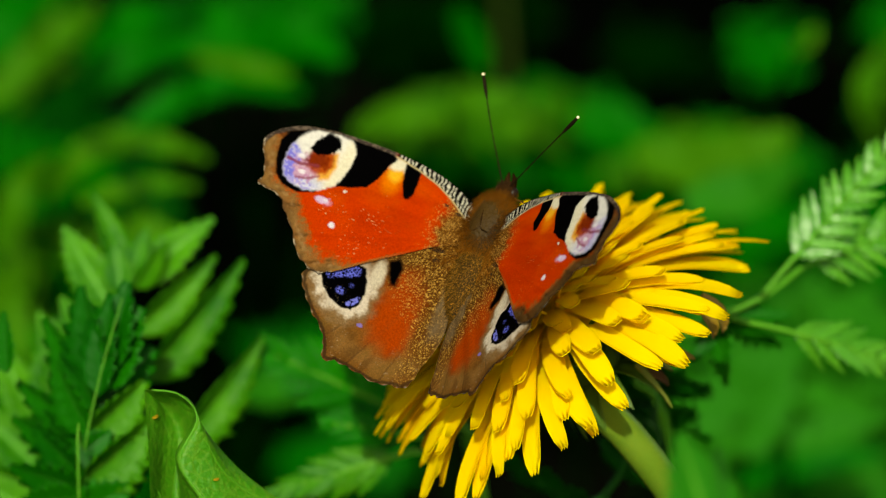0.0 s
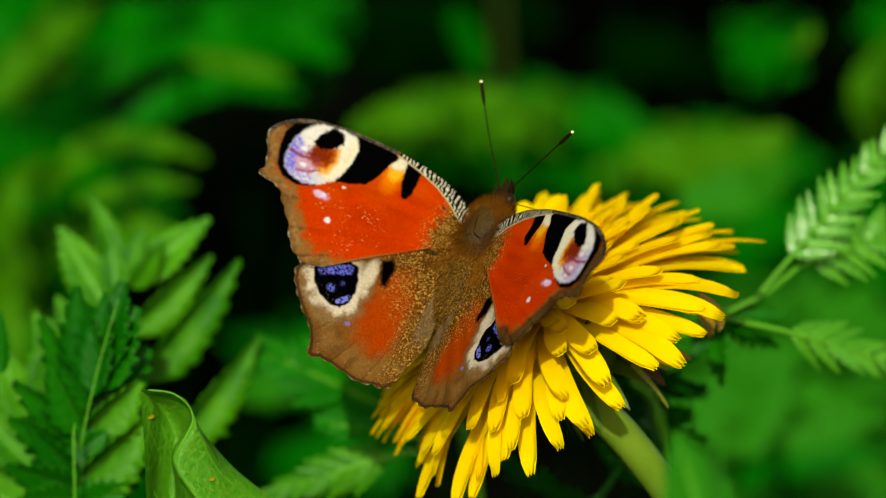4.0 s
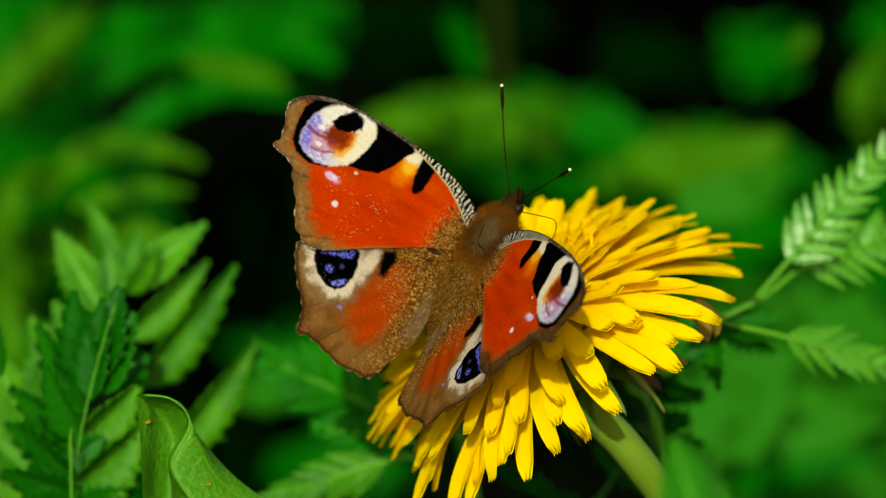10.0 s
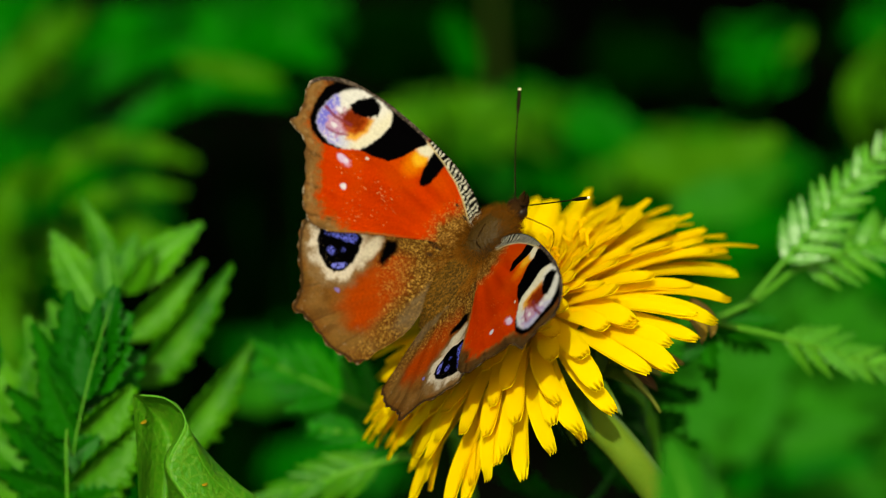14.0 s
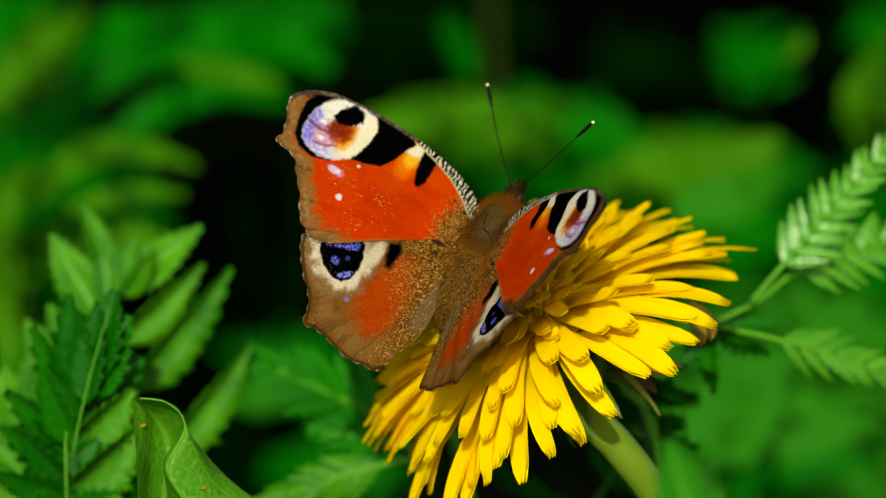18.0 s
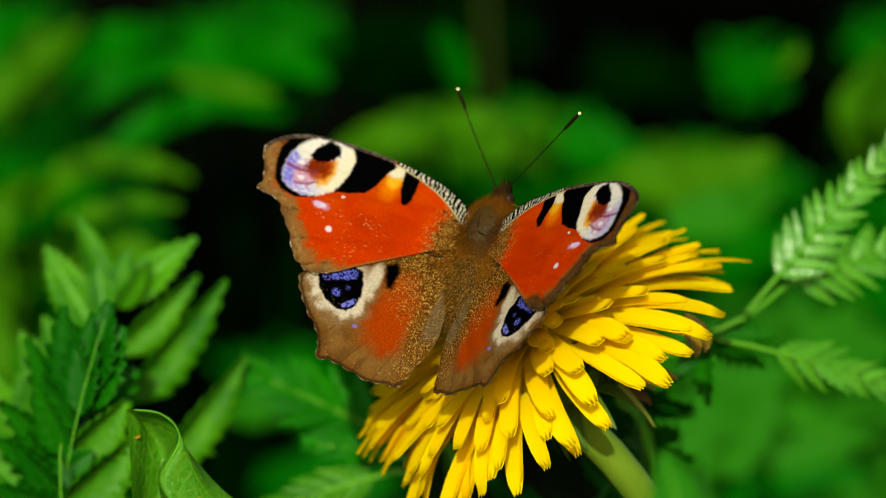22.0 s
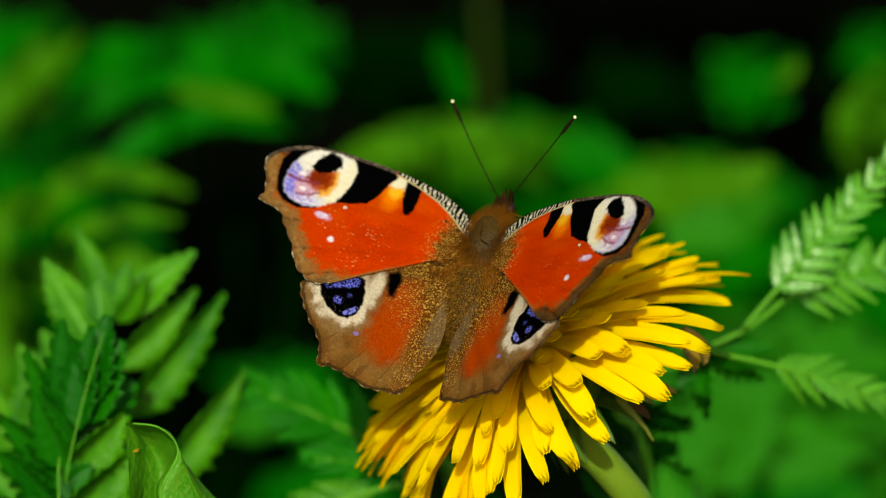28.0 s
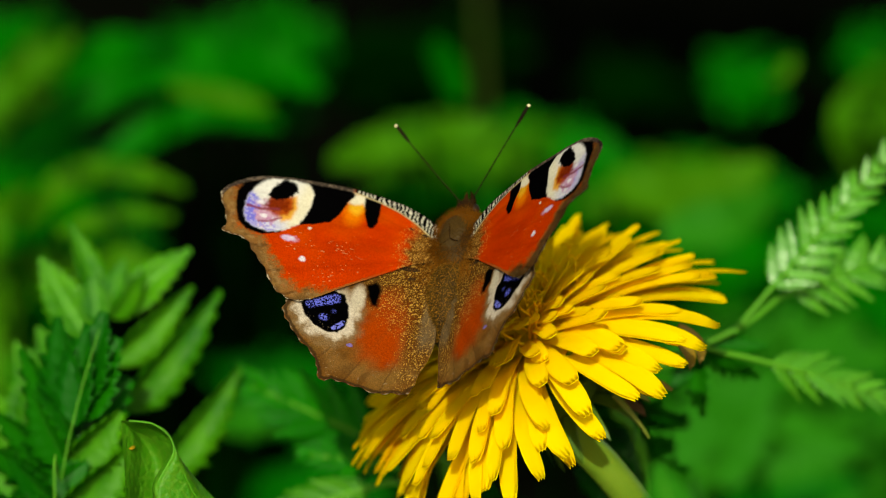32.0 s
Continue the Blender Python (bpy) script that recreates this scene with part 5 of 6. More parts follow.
def weed_leaves():
    for k, row in enumerate((
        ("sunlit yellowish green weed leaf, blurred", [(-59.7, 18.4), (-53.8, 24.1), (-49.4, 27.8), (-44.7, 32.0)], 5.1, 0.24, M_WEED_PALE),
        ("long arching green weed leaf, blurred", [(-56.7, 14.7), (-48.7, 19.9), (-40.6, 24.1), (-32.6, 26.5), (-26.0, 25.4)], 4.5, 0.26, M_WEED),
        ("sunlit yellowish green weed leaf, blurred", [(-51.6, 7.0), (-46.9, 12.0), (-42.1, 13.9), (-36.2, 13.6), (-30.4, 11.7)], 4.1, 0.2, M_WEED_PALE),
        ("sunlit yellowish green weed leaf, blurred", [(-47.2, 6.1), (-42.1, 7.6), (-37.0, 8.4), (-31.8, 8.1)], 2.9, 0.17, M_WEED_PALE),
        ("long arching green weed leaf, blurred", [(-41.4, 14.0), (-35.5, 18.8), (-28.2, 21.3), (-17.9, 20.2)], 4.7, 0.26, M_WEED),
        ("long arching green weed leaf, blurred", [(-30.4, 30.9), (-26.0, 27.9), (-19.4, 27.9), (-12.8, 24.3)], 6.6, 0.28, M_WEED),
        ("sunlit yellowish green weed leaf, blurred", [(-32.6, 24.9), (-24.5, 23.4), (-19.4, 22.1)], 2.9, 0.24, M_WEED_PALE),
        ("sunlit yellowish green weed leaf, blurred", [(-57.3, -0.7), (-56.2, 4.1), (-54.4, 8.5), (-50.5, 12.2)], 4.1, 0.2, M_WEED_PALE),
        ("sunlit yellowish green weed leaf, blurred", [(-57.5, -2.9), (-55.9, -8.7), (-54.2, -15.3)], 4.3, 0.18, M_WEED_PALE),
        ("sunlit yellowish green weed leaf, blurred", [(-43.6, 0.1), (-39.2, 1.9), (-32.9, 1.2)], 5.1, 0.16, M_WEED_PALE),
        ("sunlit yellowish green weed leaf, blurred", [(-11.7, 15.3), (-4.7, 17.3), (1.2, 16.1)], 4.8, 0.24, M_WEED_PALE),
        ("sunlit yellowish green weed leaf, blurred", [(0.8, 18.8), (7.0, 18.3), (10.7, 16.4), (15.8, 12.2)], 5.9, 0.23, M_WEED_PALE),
        ("long arching green weed leaf, blurred", [(1.2, 30.9), (3.7, 27.2), (5.7, 22.8)], 4.4, 0.26, M_WEED),
        ("long arching green weed leaf, blurred", [(17.3, 14.9), (21.7, 16.6), (27.2, 14.9)], 6.6, 0.3, M_WEED),
        ("sunlit yellowish green weed leaf, blurred", [(24.6, 13.1), (32.0, 10.9), (40.0, 12.7), (45.2, 15.3)], 7.0, 0.24, M_WEED_PALE),
        ("soft mid-green weed leaf, blurred", [(31.2, 5.9), (39.3, 7.3), (45.9, 10.7)], 6.6, 0.22, M_WEED_SOFT),
        ("long arching green weed leaf, blurred", [(40.0, 23.5), (44.8, 25.4), (48.8, 29.8)], 4.7, 0.26, M_WEED),
        ("sunlit yellowish green weed leaf, blurred", [(44.8, 25.4), (47.0, 26.8), (48.8, 28.7)], 2.5, 0.24, M_WEED_PALE),
        ("sunlit yellowish green weed leaf, blurred", [(56.3, 13.3), (54.7, 20.6), (57.3, 26.5)], 3.2, 0.26, M_WEED_PALE),
        ("soft mid-green weed leaf, blurred", [(29.8, -24.9), (36.4, -19.4), (43.0, -14.6), (46.6, -12.8)], 7.3, 0.2, M_WEED_SOFT),
        ("soft mid-green weed leaf, blurred", [(39.3, -27.1), (42.6, -20.8), (45.2, -14.6)], 4.7, 0.17, M_WEED_SOFT),
        ("soft mid-green weed leaf, blurred", [(44.4, -25.6), (51.0, -23.5), (58.0, -21.9)], 4.7, 0.2, M_WEED_SOFT),
        ("long arching green weed leaf, blurred", [(37.1, -30.0), (46.6, -28.7), (57.6, -26.3)], 5.1, 0.24, M_WEED),
        ("soft mid-green weed leaf, blurred", [(-26.7, -19.0), (-20.8, -18.3), (-16.4, -19.4)], 5.1, 0.2, M_WEED_SOFT),
        ("sunlit yellowish green weed leaf, blurred", [(-57.5, -28.5), (-55.6, -25.6), (-53.1, -21.9)], 4.4, 0.18, M_WEED_PALE),
        ("long arching green weed leaf, blurred", [(-60.0, 8.0), (-54.0, 14.5), (-46.0, 17.5), (-39.0, 17.0)], 5.0, 0.28, M_WEED),
        ("long arching green weed leaf, blurred", [(-47.0, 24.0), (-40.0, 29.5), (-33.0, 31.5)], 6.0, 0.28, M_WEED),
        ("long arching green weed leaf, blurred", [(-60.0, 24.0), (-56.0, 30.0), (-50.0, 34.0)], 6.0, 0.26, M_WEED))):
        weed_leaf(*row, 60 + k)


weed_leaves()


def dry_stem():
    """An upright olive stem among the weeds."""
    top, foot = spot(7.2, 44, 0.46), spot(7.6, 10, 0.46)
    foot = Vector((foot.x, foot.y, -0.01))
    st = empty("dry_stem", Matrix.Translation(foot), "upright olive-brown dry stem among the weeds", "stem")
    line = [p - foot for p in curve_points([foot, foot.lerp(top, 0.5) + Vector((0.003, 0, 0)), top], 10)]
    part("stalk", mesh("stalk", *tube(line, [0.0018 - 0.00003 * i for i in range(11)], 9), M_STRAW), st)


dry_stem()


# ---- added shrub overhead, out of view, placed only to darken the gaps between the weeds ----
def shrub():
    rnd = random.Random(77)
    sh = empty("shrub", Matrix.Translation((0.62, 0.55, 0)), "unseen shrub added overhead to shade the weeds", "shrub")
    inv = sh.matrix_basis.inverted()
    trunk = curve_points([Vector((0.62, 0.55, -0.05)), Vector((0.60, 0.54, 0.3)), Vector((0.56, 0.5, 0.62))], 10)
    part("trunk", mesh("trunk", *tube([inv @ p for p in trunk], [0.014 - 0.0005 * i for i in range(11)], 10), M_BARK), sh)
    vf = []
    for u, v, ru, n in ((-4, 27, 6, 22), (15, 27, 6, 24), (26, 30, 8, 30), (36, 28, 7, 24), (28, 20, 8, 26), (44, 18, 5, 18), (10, 31, 6, 20), (50, 31, 5, 14), (-26, 1, 3.5, 14), (-27, 8, 3, 10), (-24, -9, 3.5, 12), (51.5, 12.5, 3.0, 12), (42, 17, 4, 14), (50, 20, 4, 12), (34, 14, 4, 10), (8, 28, 4, 10)):
        way = spot(u, v) - EYE
        g = EYE + way * (-EYE.z / way.z)
        c = g + SUN * 0.52
        limb = curve_points([trunk[rnd.randint(6, 10)], (trunk[10] + c) * 0.5 + Vector((0, 0, 0.06)), c], 10)
        part("branch", mesh("branch", *tube([inv @ p for p in limb], [0.004 - 0.00025 * i for i in range(11)], 7), M_BARK), sh)
        for _ in range(n):
            p = c + Vector((rnd.gauss(0, 1), rnd.gauss(0, 1) * 1.2, rnd.gauss(0, 0.5))) * ru * 0.0022
            d = Vector((rnd.uniform(-1, 1), rnd.uniform(-1, 1), rnd.uniform(-0.4, 0.4))).normalized()
            f = (SUN + Vector((rnd.uniform(-.4, .4), rnd.uniform(-.4, .4), 0))).normalized()
            ln = rnd.uniform(0.028, 0.05)
            m = inv @ frame_of(p - d * ln / 2, f - d * f.dot(d), d)
            verts = [m @ Vector((ln * s, g2 * ln * 0.3 * math.sin(math.pi * (0.03 + 0.95 * s)), abs(g2) * 0.004)) for s in (0, 0.2, 0.4, 0.6, 0.8, 1) for g2 in (-1, 0, 1)]
            vf.append((verts, [(i * 3 + k, (i + 1) * 3 + k, (i + 1) * 3 + k + 1, i * 3 + k + 1) for i in range(5) for k in (0, 1)]))
    part("foliage", mesh("foliage", *joined(*vf), M_WEED_SHADE), sh)


shrub()


# ---- what moves ----
# seconds; place in millimetres; turn in degrees
BODY = [
    (0, 5.16, 0.15, 221.30, 50.1, 2.0, -35.0), (0.5, 4.96, 0.09, 221.08, 51.8, 2.9, -34.0),
    (1, 5.11, 0.18, 221.02, 48.4, 3.6, -37.7), (1.5, 4.94, 0.24, 220.70, 52.0, 3.6, -36.4),
    (2, 5.30, 0.18, 220.92, 45.1, 3.6, -40.3), (2.5, 5.30, 0.09, 220.88, 46.0, 4.0, -40.8),
    (3, 5.16, 0.09, 220.78, 47.2, 4.6, -41.0), (3.5, 5.00, -0.05, 220.71, 48.8, 4.0, -39.0),
    (5.5, 4.57, -0.28, 220.84, 53.9, 6.1, -40.0), (6, 5.14, -0.40, 220.77, 53.0, 10.5, -40.1),
    (6.5, 5.36, -0.37, 220.68, 58.5, 19.4, -28.5), (7, 5.37, -0.32, 220.68, 59.6, 21.0, -27.3),
    (7.5, 5.65, -0.30, 220.63, 57.8, 24.2, -29.6), (8, 5.64, -0.16, 220.37, 58.6, 23.4, -29.2),
    (8.5, 5.76, 0.12, 220.53, 57.4, 20.3, -32.8), (9, 5.50, 0.33, 220.59, 56.7, 15.9, -44.4),
    (9.5, 5.48, 0.39, 220.46, 56.6, 16.2, -43.5), (10, 5.69, 0.50, 220.27, 58.1, 18.0, -41.1),
    (10.5, 5.81, 0.53, 220.23, 60.1, 24.1, -29.8), (11, 6.03, 0.64, 220.26, 57.6, 25.9, -31.5),
    (11.5, 6.02, 0.69, 220.25, 57.5, 25.5, -30.6), (12, 5.82, 0.76, 220.41, 60.4, 24.4, -29.1),
    (12.5, 5.65, 0.72, 220.23, 61.2, 24.4, -30.1), (13, 5.92, 0.76, 220.38, 58.0, 22.7, -33.8),
    (13.5, 5.63, 0.64, 220.31, 57.3, 18.7, -49.6), (14, 6.17, 0.48, 220.40, 53.6, 19.2, -51.7),
    (14.5, 6.42, 0.35, 220.75, 53.8, 18.8, -49.2), (16.5, 6.39, 0.74, 221.48, 50.4, 9.2, -32.4),
    (17, 6.60, 0.83, 221.45, 51.8, 12.0, -30.1), (17.5, 7.10, 1.19, 221.87, 44.3, 5.5, -39.6),
    (18, 6.93, 1.29, 221.88, 44.8, 5.5, -38.8), (18.5, 6.94, 1.43, 222.20, 50.5, 2.1, -38.0),
    (19, 7.18, 1.42, 222.65, 47.4, 0.3, -35.5), (19.5, 7.39, 1.65, 222.99, 37.8, -1.3, -37.3),
    (20, 7.37, 1.61, 222.97, 36.7, -2.2, -38.0), (20.5, 7.44, 1.51, 222.84, 36.9, -2.0, -38.7),
    (21, 7.34, 1.34, 222.98, 39.0, -2.4, -37.1), (21.5, 7.14, 1.01, 223.01, 43.4, -1.7, -34.5),
    (22, 7.07, 0.92, 223.12, 45.5, -1.9, -32.8), (22.5, 7.13, 0.89, 223.36, 45.1, -2.3, -31.3),
    (23, 7.64, 1.18, 223.91, 37.7, -4.2, -36.0), (23.5, 7.93, 1.02, 224.07, 32.5, -2.8, -35.8),
    (24, 7.79, 0.90, 223.95, 34.7, -3.5, -35.4), (24.5, 7.78, 0.89, 223.93, 33.7, -2.9, -35.5),
    (25, 7.75, 0.92, 223.90, 35.6, -2.3, -34.6), (25.5, 7.68, 1.02, 224.10, 39.9, -3.3, -31.7),
    (27.5, 7.53, 0.78, 223.81, 43.8, -1.7, -31.2), (28, 7.57, 0.55, 223.85, 43.5, -1.5, -30.5),
    (28.5, 7.56, 0.33, 223.96, 38.1, -3.7, -30.4), (29, 7.44, 0.17, 223.93, 40.4, -2.8, -30.7),
    (29.5, 7.39, 0.02, 223.94, 36.7, -2.5, -27.7), (30, 7.04, 0.03, 223.76, 40.4, -4.4, -23.6),
    (30.5, 6.57, -0.07, 223.96, 37.6, -7.2, -23.4), (31, 5.22, -0.30, 223.79, 36.5, -10.5, -21.9),
    (31.5, 4.50, -0.25, 223.35, 41.8, -12.3, -23.9), (32, 4.39, -0.01, 223.70, 38.0, -13.1, -25.2)
]
# seconds, then flap, sweep and twist in degrees of the left fore, left hind, right fore and right hind wing
BEAT = [
    (0, 30.5, -3.4, -0.7, 29.5, -1.9, -0.7, 31.3, -0.7, -1.6, 30.5, 2.3, -2.1), (0.5, 30.7, -3.6, -0.2, 29.7, -2.1, -0.3, 31.9, -0.7, -0.8, 31.0, 2.5, -1.3),
    (1, 31.7, -3.3, 0.4, 30.7, -1.8, 0.3, 32.3, -2.1, 0.1, 31.3, 1.0, -0.3), (1.5, 32.1, -1.5, -0.8, 31.1, -0.1, -0.8, 31.4, -1.8, -1.4, 30.5, 1.4, -1.8),
    (2, 26.3, -3.4, 1.3, 25.3, -2.2, 1.2, 27.7, -4.1, 1.0, 26.8, -1.6, 0.7), (2.5, 27.1, -2.8, 1.6, 26.2, -2.2, 1.4, 27.6, -3.9, 0.3, 26.6, -1.3, 0.3),
    (3, 26.0, -2.5, 2.3, 25.0, -2.0, 2.1, 27.8, -3.0, 0.7, 26.7, -1.1, 0.8), (3.5, 26.4, -1.2, 1.9, 25.4, -0.8, 1.7, 28.3, -4.1, 0.5, 27.3, -1.7, 0.4),
    (5.5, 30.7, -4.0, 0.4, 29.7, -2.0, 0.3, 32.9, -2.0, 0.7, 32.0, 1.9, 0.2), (6, 35.1, -3.5, 1.5, 34.1, -1.4, 1.5, 36.7, -1.1, 0.8, 35.9, 2.8, 0.2),
    (6.5, 40.8, -5.8, 3.0, 39.8, -3.6, 2.8, 38.5, -0.3, -0.4, 37.7, 1.6, -0.9), (7, 40.1, -5.2, 3.7, 39.1, -3.7, 3.5, 39.3, -1.5, -1.3, 38.4, -0.8, -1.1),
    (7.5, 40.9, -5.2, 2.9, 39.8, -4.2, 2.8, 39.8, -0.4, -1.2, 38.9, -0.2, -1.0), (8, 39.7, -3.1, 1.2, 38.8, -2.1, 0.9, 38.8, -1.5, -1.2, 37.7, -1.4, -0.9),
    (8.5, 38.5, -0.5, -0.5, 37.6, 0.8, -0.7, 38.6, -3.7, -1.1, 37.6, -3.8, -1.0), (9, 35.8, -0.1, -0.1, 34.8, 1.4, -0.1, 37.1, -0.3, 0.4, 36.3, 1.5, -0.2),
    (9.5, 35.3, -0.7, 0.2, 34.3, 1.2, 0.2, 36.9, -1.1, 1.2, 36.0, 1.0, 0.5), (10, 35.4, 0.1, -1.3, 34.4, 2.3, -1.2, 36.3, -0.3, -0.2, 35.4, 0.5, -0.6),
    (10.5, 38.5, 0.2, -4.4, 37.7, 2.2, -4.7, 36.4, -4.5, 0.9, 35.2, -4.4, 1.4), (11, 41.4, -0.3, -3.1, 40.4, 1.7, -3.1, 39.9, -4.5, -0.5, 38.8, -3.9, -0.2),
    (11.5, 40.6, -0.2, -3.0, 39.7, 1.6, -3.3, 39.2, -6.1, 0.6, 38.1, -5.7, 1.0), (12, 40.6, 2.5, -5.7, 39.8, 4.5, -6.2, 39.7, -6.3, 0.1, 38.6, -6.1, 0.3),
    (12.5, 40.9, 3.3, -8.6, 40.3, 5.3, -9.2, 38.6, -4.4, -0.3, 37.5, -4.0, -0.3), (13, 40.6, 1.7, -5.0, 39.8, 3.1, -5.0, 39.4, -5.8, 0.9, 38.3, -4.7, 0.8),
    (13.5, 33.0, 0.7, 0.9, 32.0, 2.4, 0.8, 35.1, 0.4, 1.2, 34.4, 2.7, 0.1), (14, 30.1, 0.1, 0.8, 29.1, 2.1, 0.7, 32.7, -0.5, 0.9, 31.9, 0.9, -0.0),
    (14.5, 12.7, 0.1, -1.1, 12.1, 0.9, -2.0, 21.6, -3.5, -0.2, 20.6, -3.9, -0.3), (16.5, 37.8, 0.8, 0.7, 36.7, 4.1, 0.7, 37.7, 0.8, -0.5, 36.8, 3.4, -0.8),
    (17, 39.1, -1.4, 4.0, 37.9, 2.5, 4.0, 36.9, 3.7, -1.8, 36.1, 4.7, -2.2), (17.5, 26.6, 1.6, 2.7, 25.6, 4.7, 2.5, 28.1, 2.2, -0.1, 27.3, 4.1, -0.5),
    (18, 38.8, 0.1, 2.6, 37.8, 3.2, 2.4, 37.0, 0.8, 1.8, 36.3, 4.4, 0.9), (18.5, 29.6, 1.9, 1.0, 28.6, 4.9, 0.9, 30.1, 1.7, -0.6, 29.3, 3.7, -1.1),
    (19, 24.1, 0.0, 1.4, 23.1, 2.8, 1.2, 26.7, 1.2, -0.3, 25.6, 1.8, 0.0), (19.5, 36.9, -2.3, 3.1, 35.9, 0.3, 2.8, 34.1, -1.4, 2.7, 33.2, 1.0, 2.1),
    (20, 38.6, -2.2, 3.4, 37.5, 0.2, 3.1, 34.7, -1.2, 2.4, 33.9, 2.5, 1.7), (20.5, 33.4, -2.8, 3.0, 32.4, -1.1, 2.9, 31.7, -1.2, 2.6, 30.8, 2.4, 2.0),
    (21, 28.9, -1.5, 2.6, 27.9, -0.2, 2.4, 27.7, -2.1, 0.2, 26.7, 1.0, 0.5), (21.5, 27.3, -0.5, 0.1, 26.3, 1.3, 0.2, 27.5, 0.4, -1.2, 26.4, 2.7, -0.9),
    (22, 25.5, 0.2, -0.5, 24.5, 1.7, -0.5, 27.2, 1.1, -1.9, 26.3, 3.1, -2.1), (22.5, 25.9, -0.4, 0.7, 24.8, 1.4, 0.7, 27.0, 0.4, -0.8, 26.1, 2.5, -1.1),
    (23, 28.0, -1.4, 1.0, 27.0, 0.6, 0.9, 26.1, -1.6, -1.2, 25.2, 1.1, -1.4), (23.5, 28.8, -3.9, 0.9, 27.7, -2.2, 1.2, 26.4, -2.7, -0.1, 25.3, 1.1, 0.2),
    (24, 29.7, -2.4, 1.9, 28.6, -0.5, 1.9, 26.5, -2.6, -0.3, 25.5, 0.7, -0.1), (24.5, 29.2, -2.9, 2.6, 28.1, -1.1, 2.5, 26.1, -2.9, 0.3, 25.2, 0.6, 0.3),
    (25, 28.5, -2.4, 2.1, 27.4, -0.8, 2.1, 27.0, -3.0, 0.0, 26.1, 0.6, 0.0), (25.5, 29.4, 0.5, 0.6, 28.3, 1.6, 0.6, 28.8, -2.8, -2.7, 27.9, 0.6, -2.7),
    (27.5, 28.8, 0.2, 0.2, 27.8, 2.7, 0.0, 29.1, 0.3, -2.4, 28.4, 4.1, -3.0), (28, 22.8, 0.3, 0.3, 21.8, 2.8, 0.2, 25.0, -0.3, -1.5, 24.2, 3.4, -1.8),
    (28.5, 26.0, -1.1, 1.0, 25.0, 1.5, 0.8, 26.2, -1.9, -0.7, 25.3, 2.4, -1.0), (29, 26.1, -0.9, 0.5, 25.0, 1.8, 0.5, 27.1, -0.5, -1.4, 26.2, 3.6, -1.7),
    (29.5, 27.4, -2.0, 0.3, 26.4, 0.6, 0.2, 27.0, -0.8, -0.6, 26.1, 3.3, -0.9), (30, 27.2, 0.5, -1.4, 26.2, 3.9, -1.5, 30.1, -0.4, -3.6, 29.3, 4.2, -4.0),
    (30.5, 31.7, -1.6, -1.1, 30.8, 1.1, -1.4, 33.4, -0.7, -0.0, 32.4, 4.3, -0.2), (31, 25.4, -3.4, -0.8, 24.4, -1.4, -1.0, 26.9, 0.0, -0.3, 25.8, 3.8, 0.1),
    (31.5, 28.3, -2.0, -2.6, 27.3, -0.8, -2.5, 28.7, 1.7, -2.1, 27.6, 5.2, -1.9), (32, 31.5, -2.9, -1.6, 30.6, -2.3, -1.8, 30.4, 0.4, -1.0, 29.3, 4.2, -0.8)
]


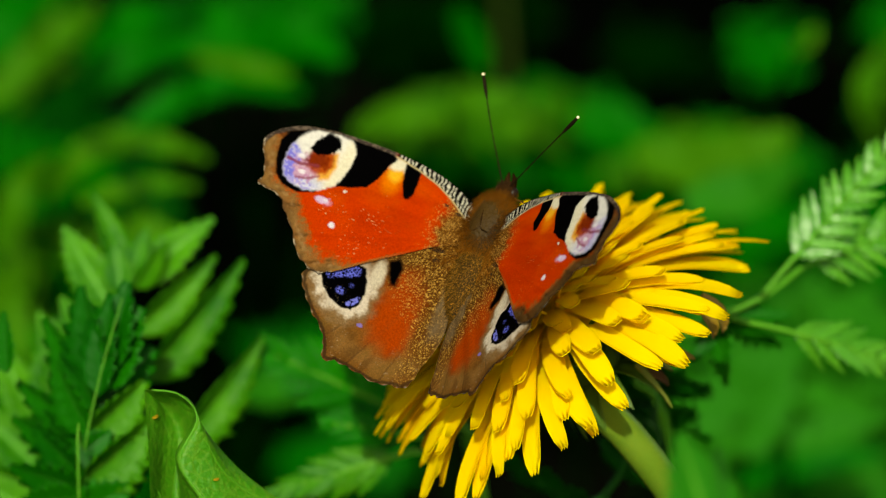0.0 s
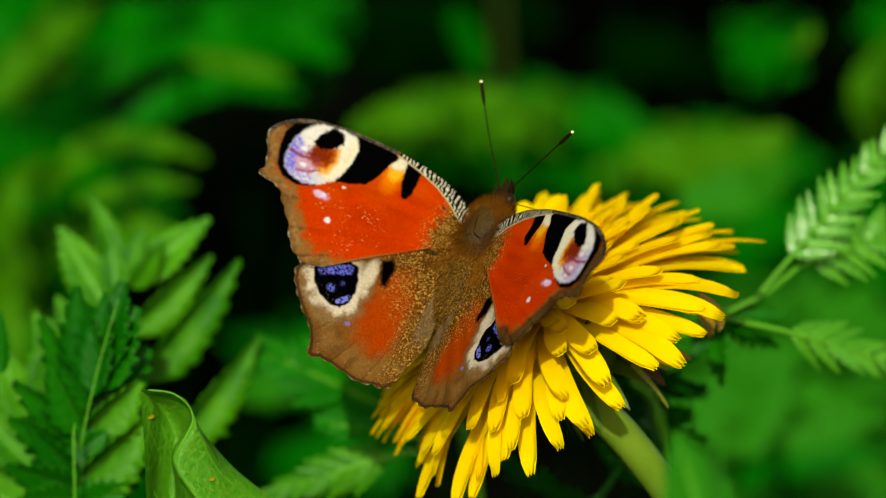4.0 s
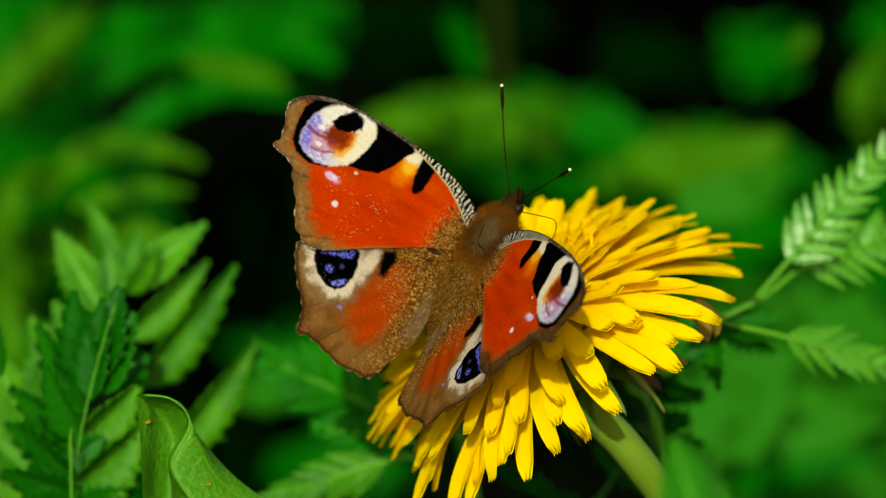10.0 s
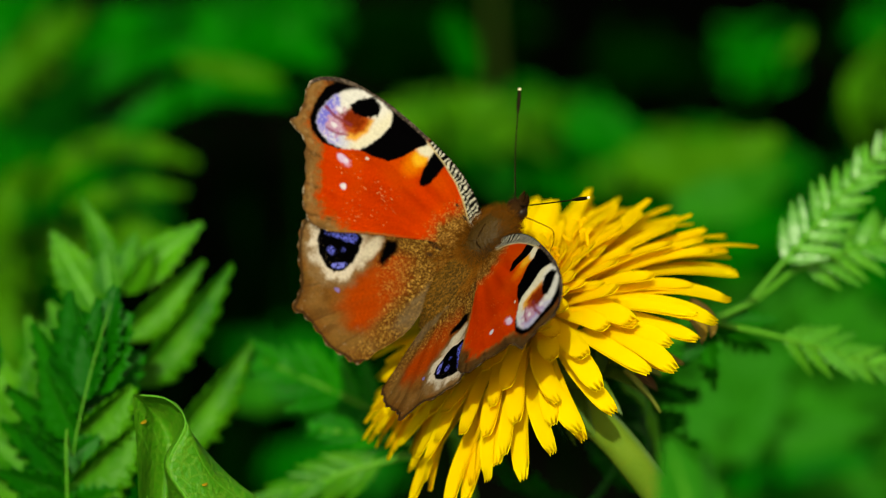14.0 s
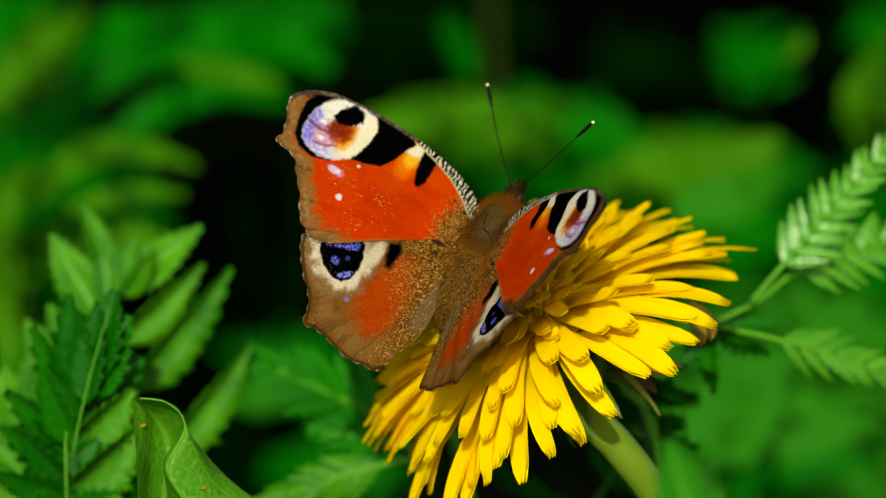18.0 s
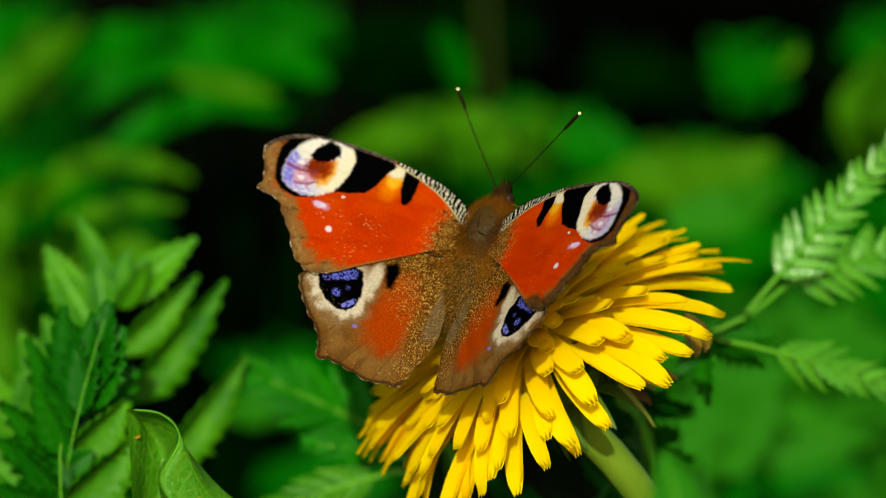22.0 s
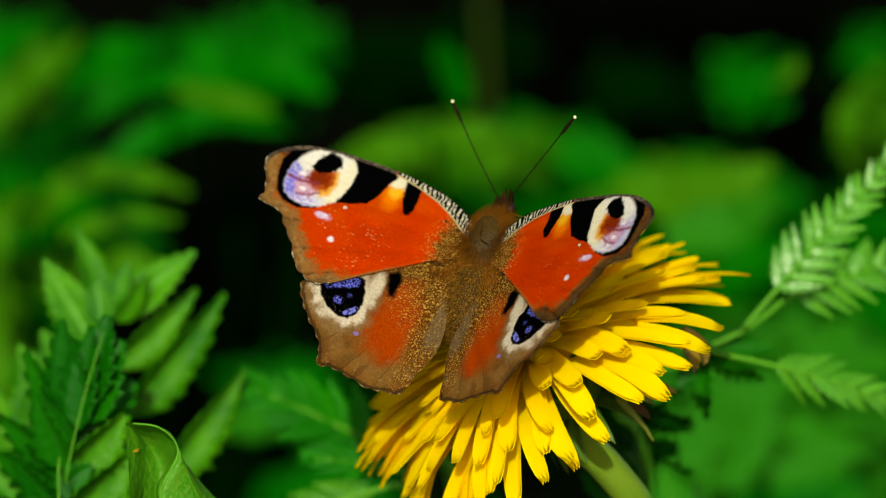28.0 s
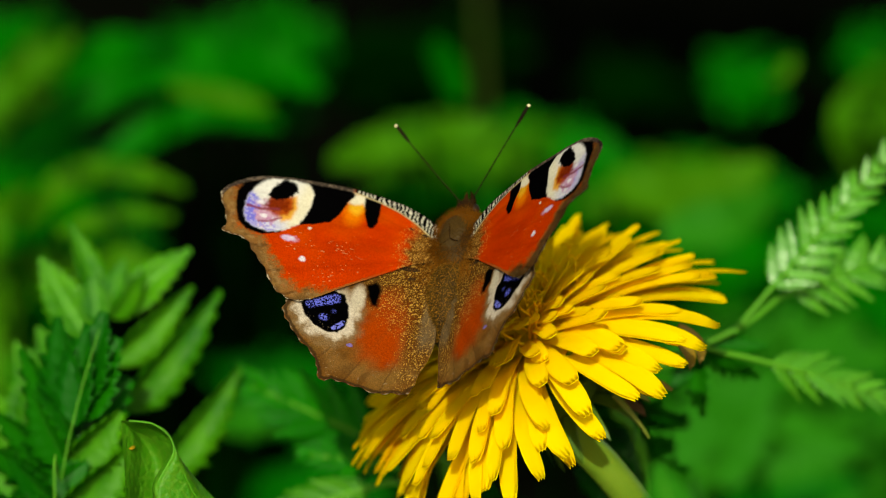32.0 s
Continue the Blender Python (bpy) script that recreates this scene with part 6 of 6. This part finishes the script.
# seconds, then where the tip of the feeler points on the body, in millimetres
FEELERS = {-1: [(0, -7.1, 20.3, 4.7), (1, -7.3, 20.3, 4.5), (2, -7.5, 19.9, 5.3), (3, -8.1, 20.0, 3.9), (5.5, -8.7, 19.7, 3.7), (6, -8.8, 19.7, 3.6), (7, -7.0, 19.4, 6.6), (8, -7.2, 19.4, 6.6), (9, -10.0, 19.1, 1.9), (10, -7.0, 19.5, 6.4), (11, -7.5, 19.3, 6.4), (12, -8.2, 18.8, 6.4), (13, -7.4, 19.0, 6.9), (14, -9.9, 19.2, 1.9), (16.5, -10.0, 18.9, 2.9), (18, -9.6, 19.0, 3.8), (19, -9.2, 19.0, 4.7), (20, -8.9, 18.9, 5.4), (21.5, -8.9, 19.2, 4.8), (23, -8.9, 18.1, 6.7), (25, -9.1, 18.5, 5.7), (28, -9.4, 18.2, 5.9), (32, -10.3, 17.8, 5.2)],
           1: [(0, 10.1, 17.1, 6.7), (1, 10.5, 16.2, 7.2), (2, 10.6, 16.1, 7.1), (3, 10.4, 16.7, 6.6), (5.5, 9.9, 15.8, 8.3), (6, 9.6, 15.9, 8.5), (7, 7.4, 15.7, 10.6), (8, 7.1, 16.0, 10.5), (9, 9.6, 15.9, 8.6), (10, 9.4, 15.5, 9.1), (11, 7.6, 14.8, 11.0), (12, 6.9, 14.3, 11.7), (13, 8.0, 13.9, 11.3), (14, 12.1, 15.1, 5.8), (16.5, 9.1, 18.0, 6.7), (18, 9.3, 18.1, 6.1), (19, 9.9, 17.9, 5.6), (20, 10.0, 18.2, 4.8), (21.5, 9.8, 18.4, 4.7), (23, 9.9, 17.5, 6.3), (25, 9.6, 17.8, 6.2), (28, 9.0, 18.2, 6.4), (32, 8.5, 19.9, 4.2)]}


# seconds, then the turn of the tongue that dabs at the florets, in degrees
TONGUE = [(0, -50), (3.5, -45), (5.5, 3), (6.3, -42), (7.6, -42), (8.2, -10), (8.8, 14), (9.5, 5), (10.5, -37), (11.5, -14), (12, 12), (12.6, 4), (13.5, -33), (14.5, -15), (16.5, -12), (18, -50), (32, -50)]


def motions():
    walk(BUTTERFLY, [(t, pose(x * MM, y * MM, z * MM, a, b, c)) for t, x, y, z, a, b, c in BODY])
    for i, (kind, s) in enumerate((("fore", -1), ("hind", -1), ("fore", 1), ("hind", 1))):
        h = FORE_HINGE if kind == "fore" else HIND_HINGE
        rows = []
        for row in BEAT:
            flap, sweep, twist = row[1 + 3 * i:4 + 3 * i]
            turn = Matrix.Rotation(radians(-s * flap), 4, "Y") @ Matrix.Rotation(radians(s * sweep), 4, "Z") @ Matrix.Rotation(radians(twist), 4, "X")
            rows.append((row[0], Matrix.Translation((s * h.x, h.y, h.z)) @ turn))
        walk(WINGS[kind, s], rows)
    for s in (-1, 1):
        ant, root, rest = WINGS["antenna", s]
        walk(ant, [(t, Matrix.Translation(root) @ rest.rotation_difference(Vector((x, y, z)) * MM - root).to_matrix().to_4x4()) for t, x, y, z in FEELERS[s]])

    walk(WINGS["tongue"], [(t, Matrix.Translation(TONGUE_ROOT) @ pose(0, 0, 0, 0, 0, turn)) for t, turn in TONGUE])


motions()
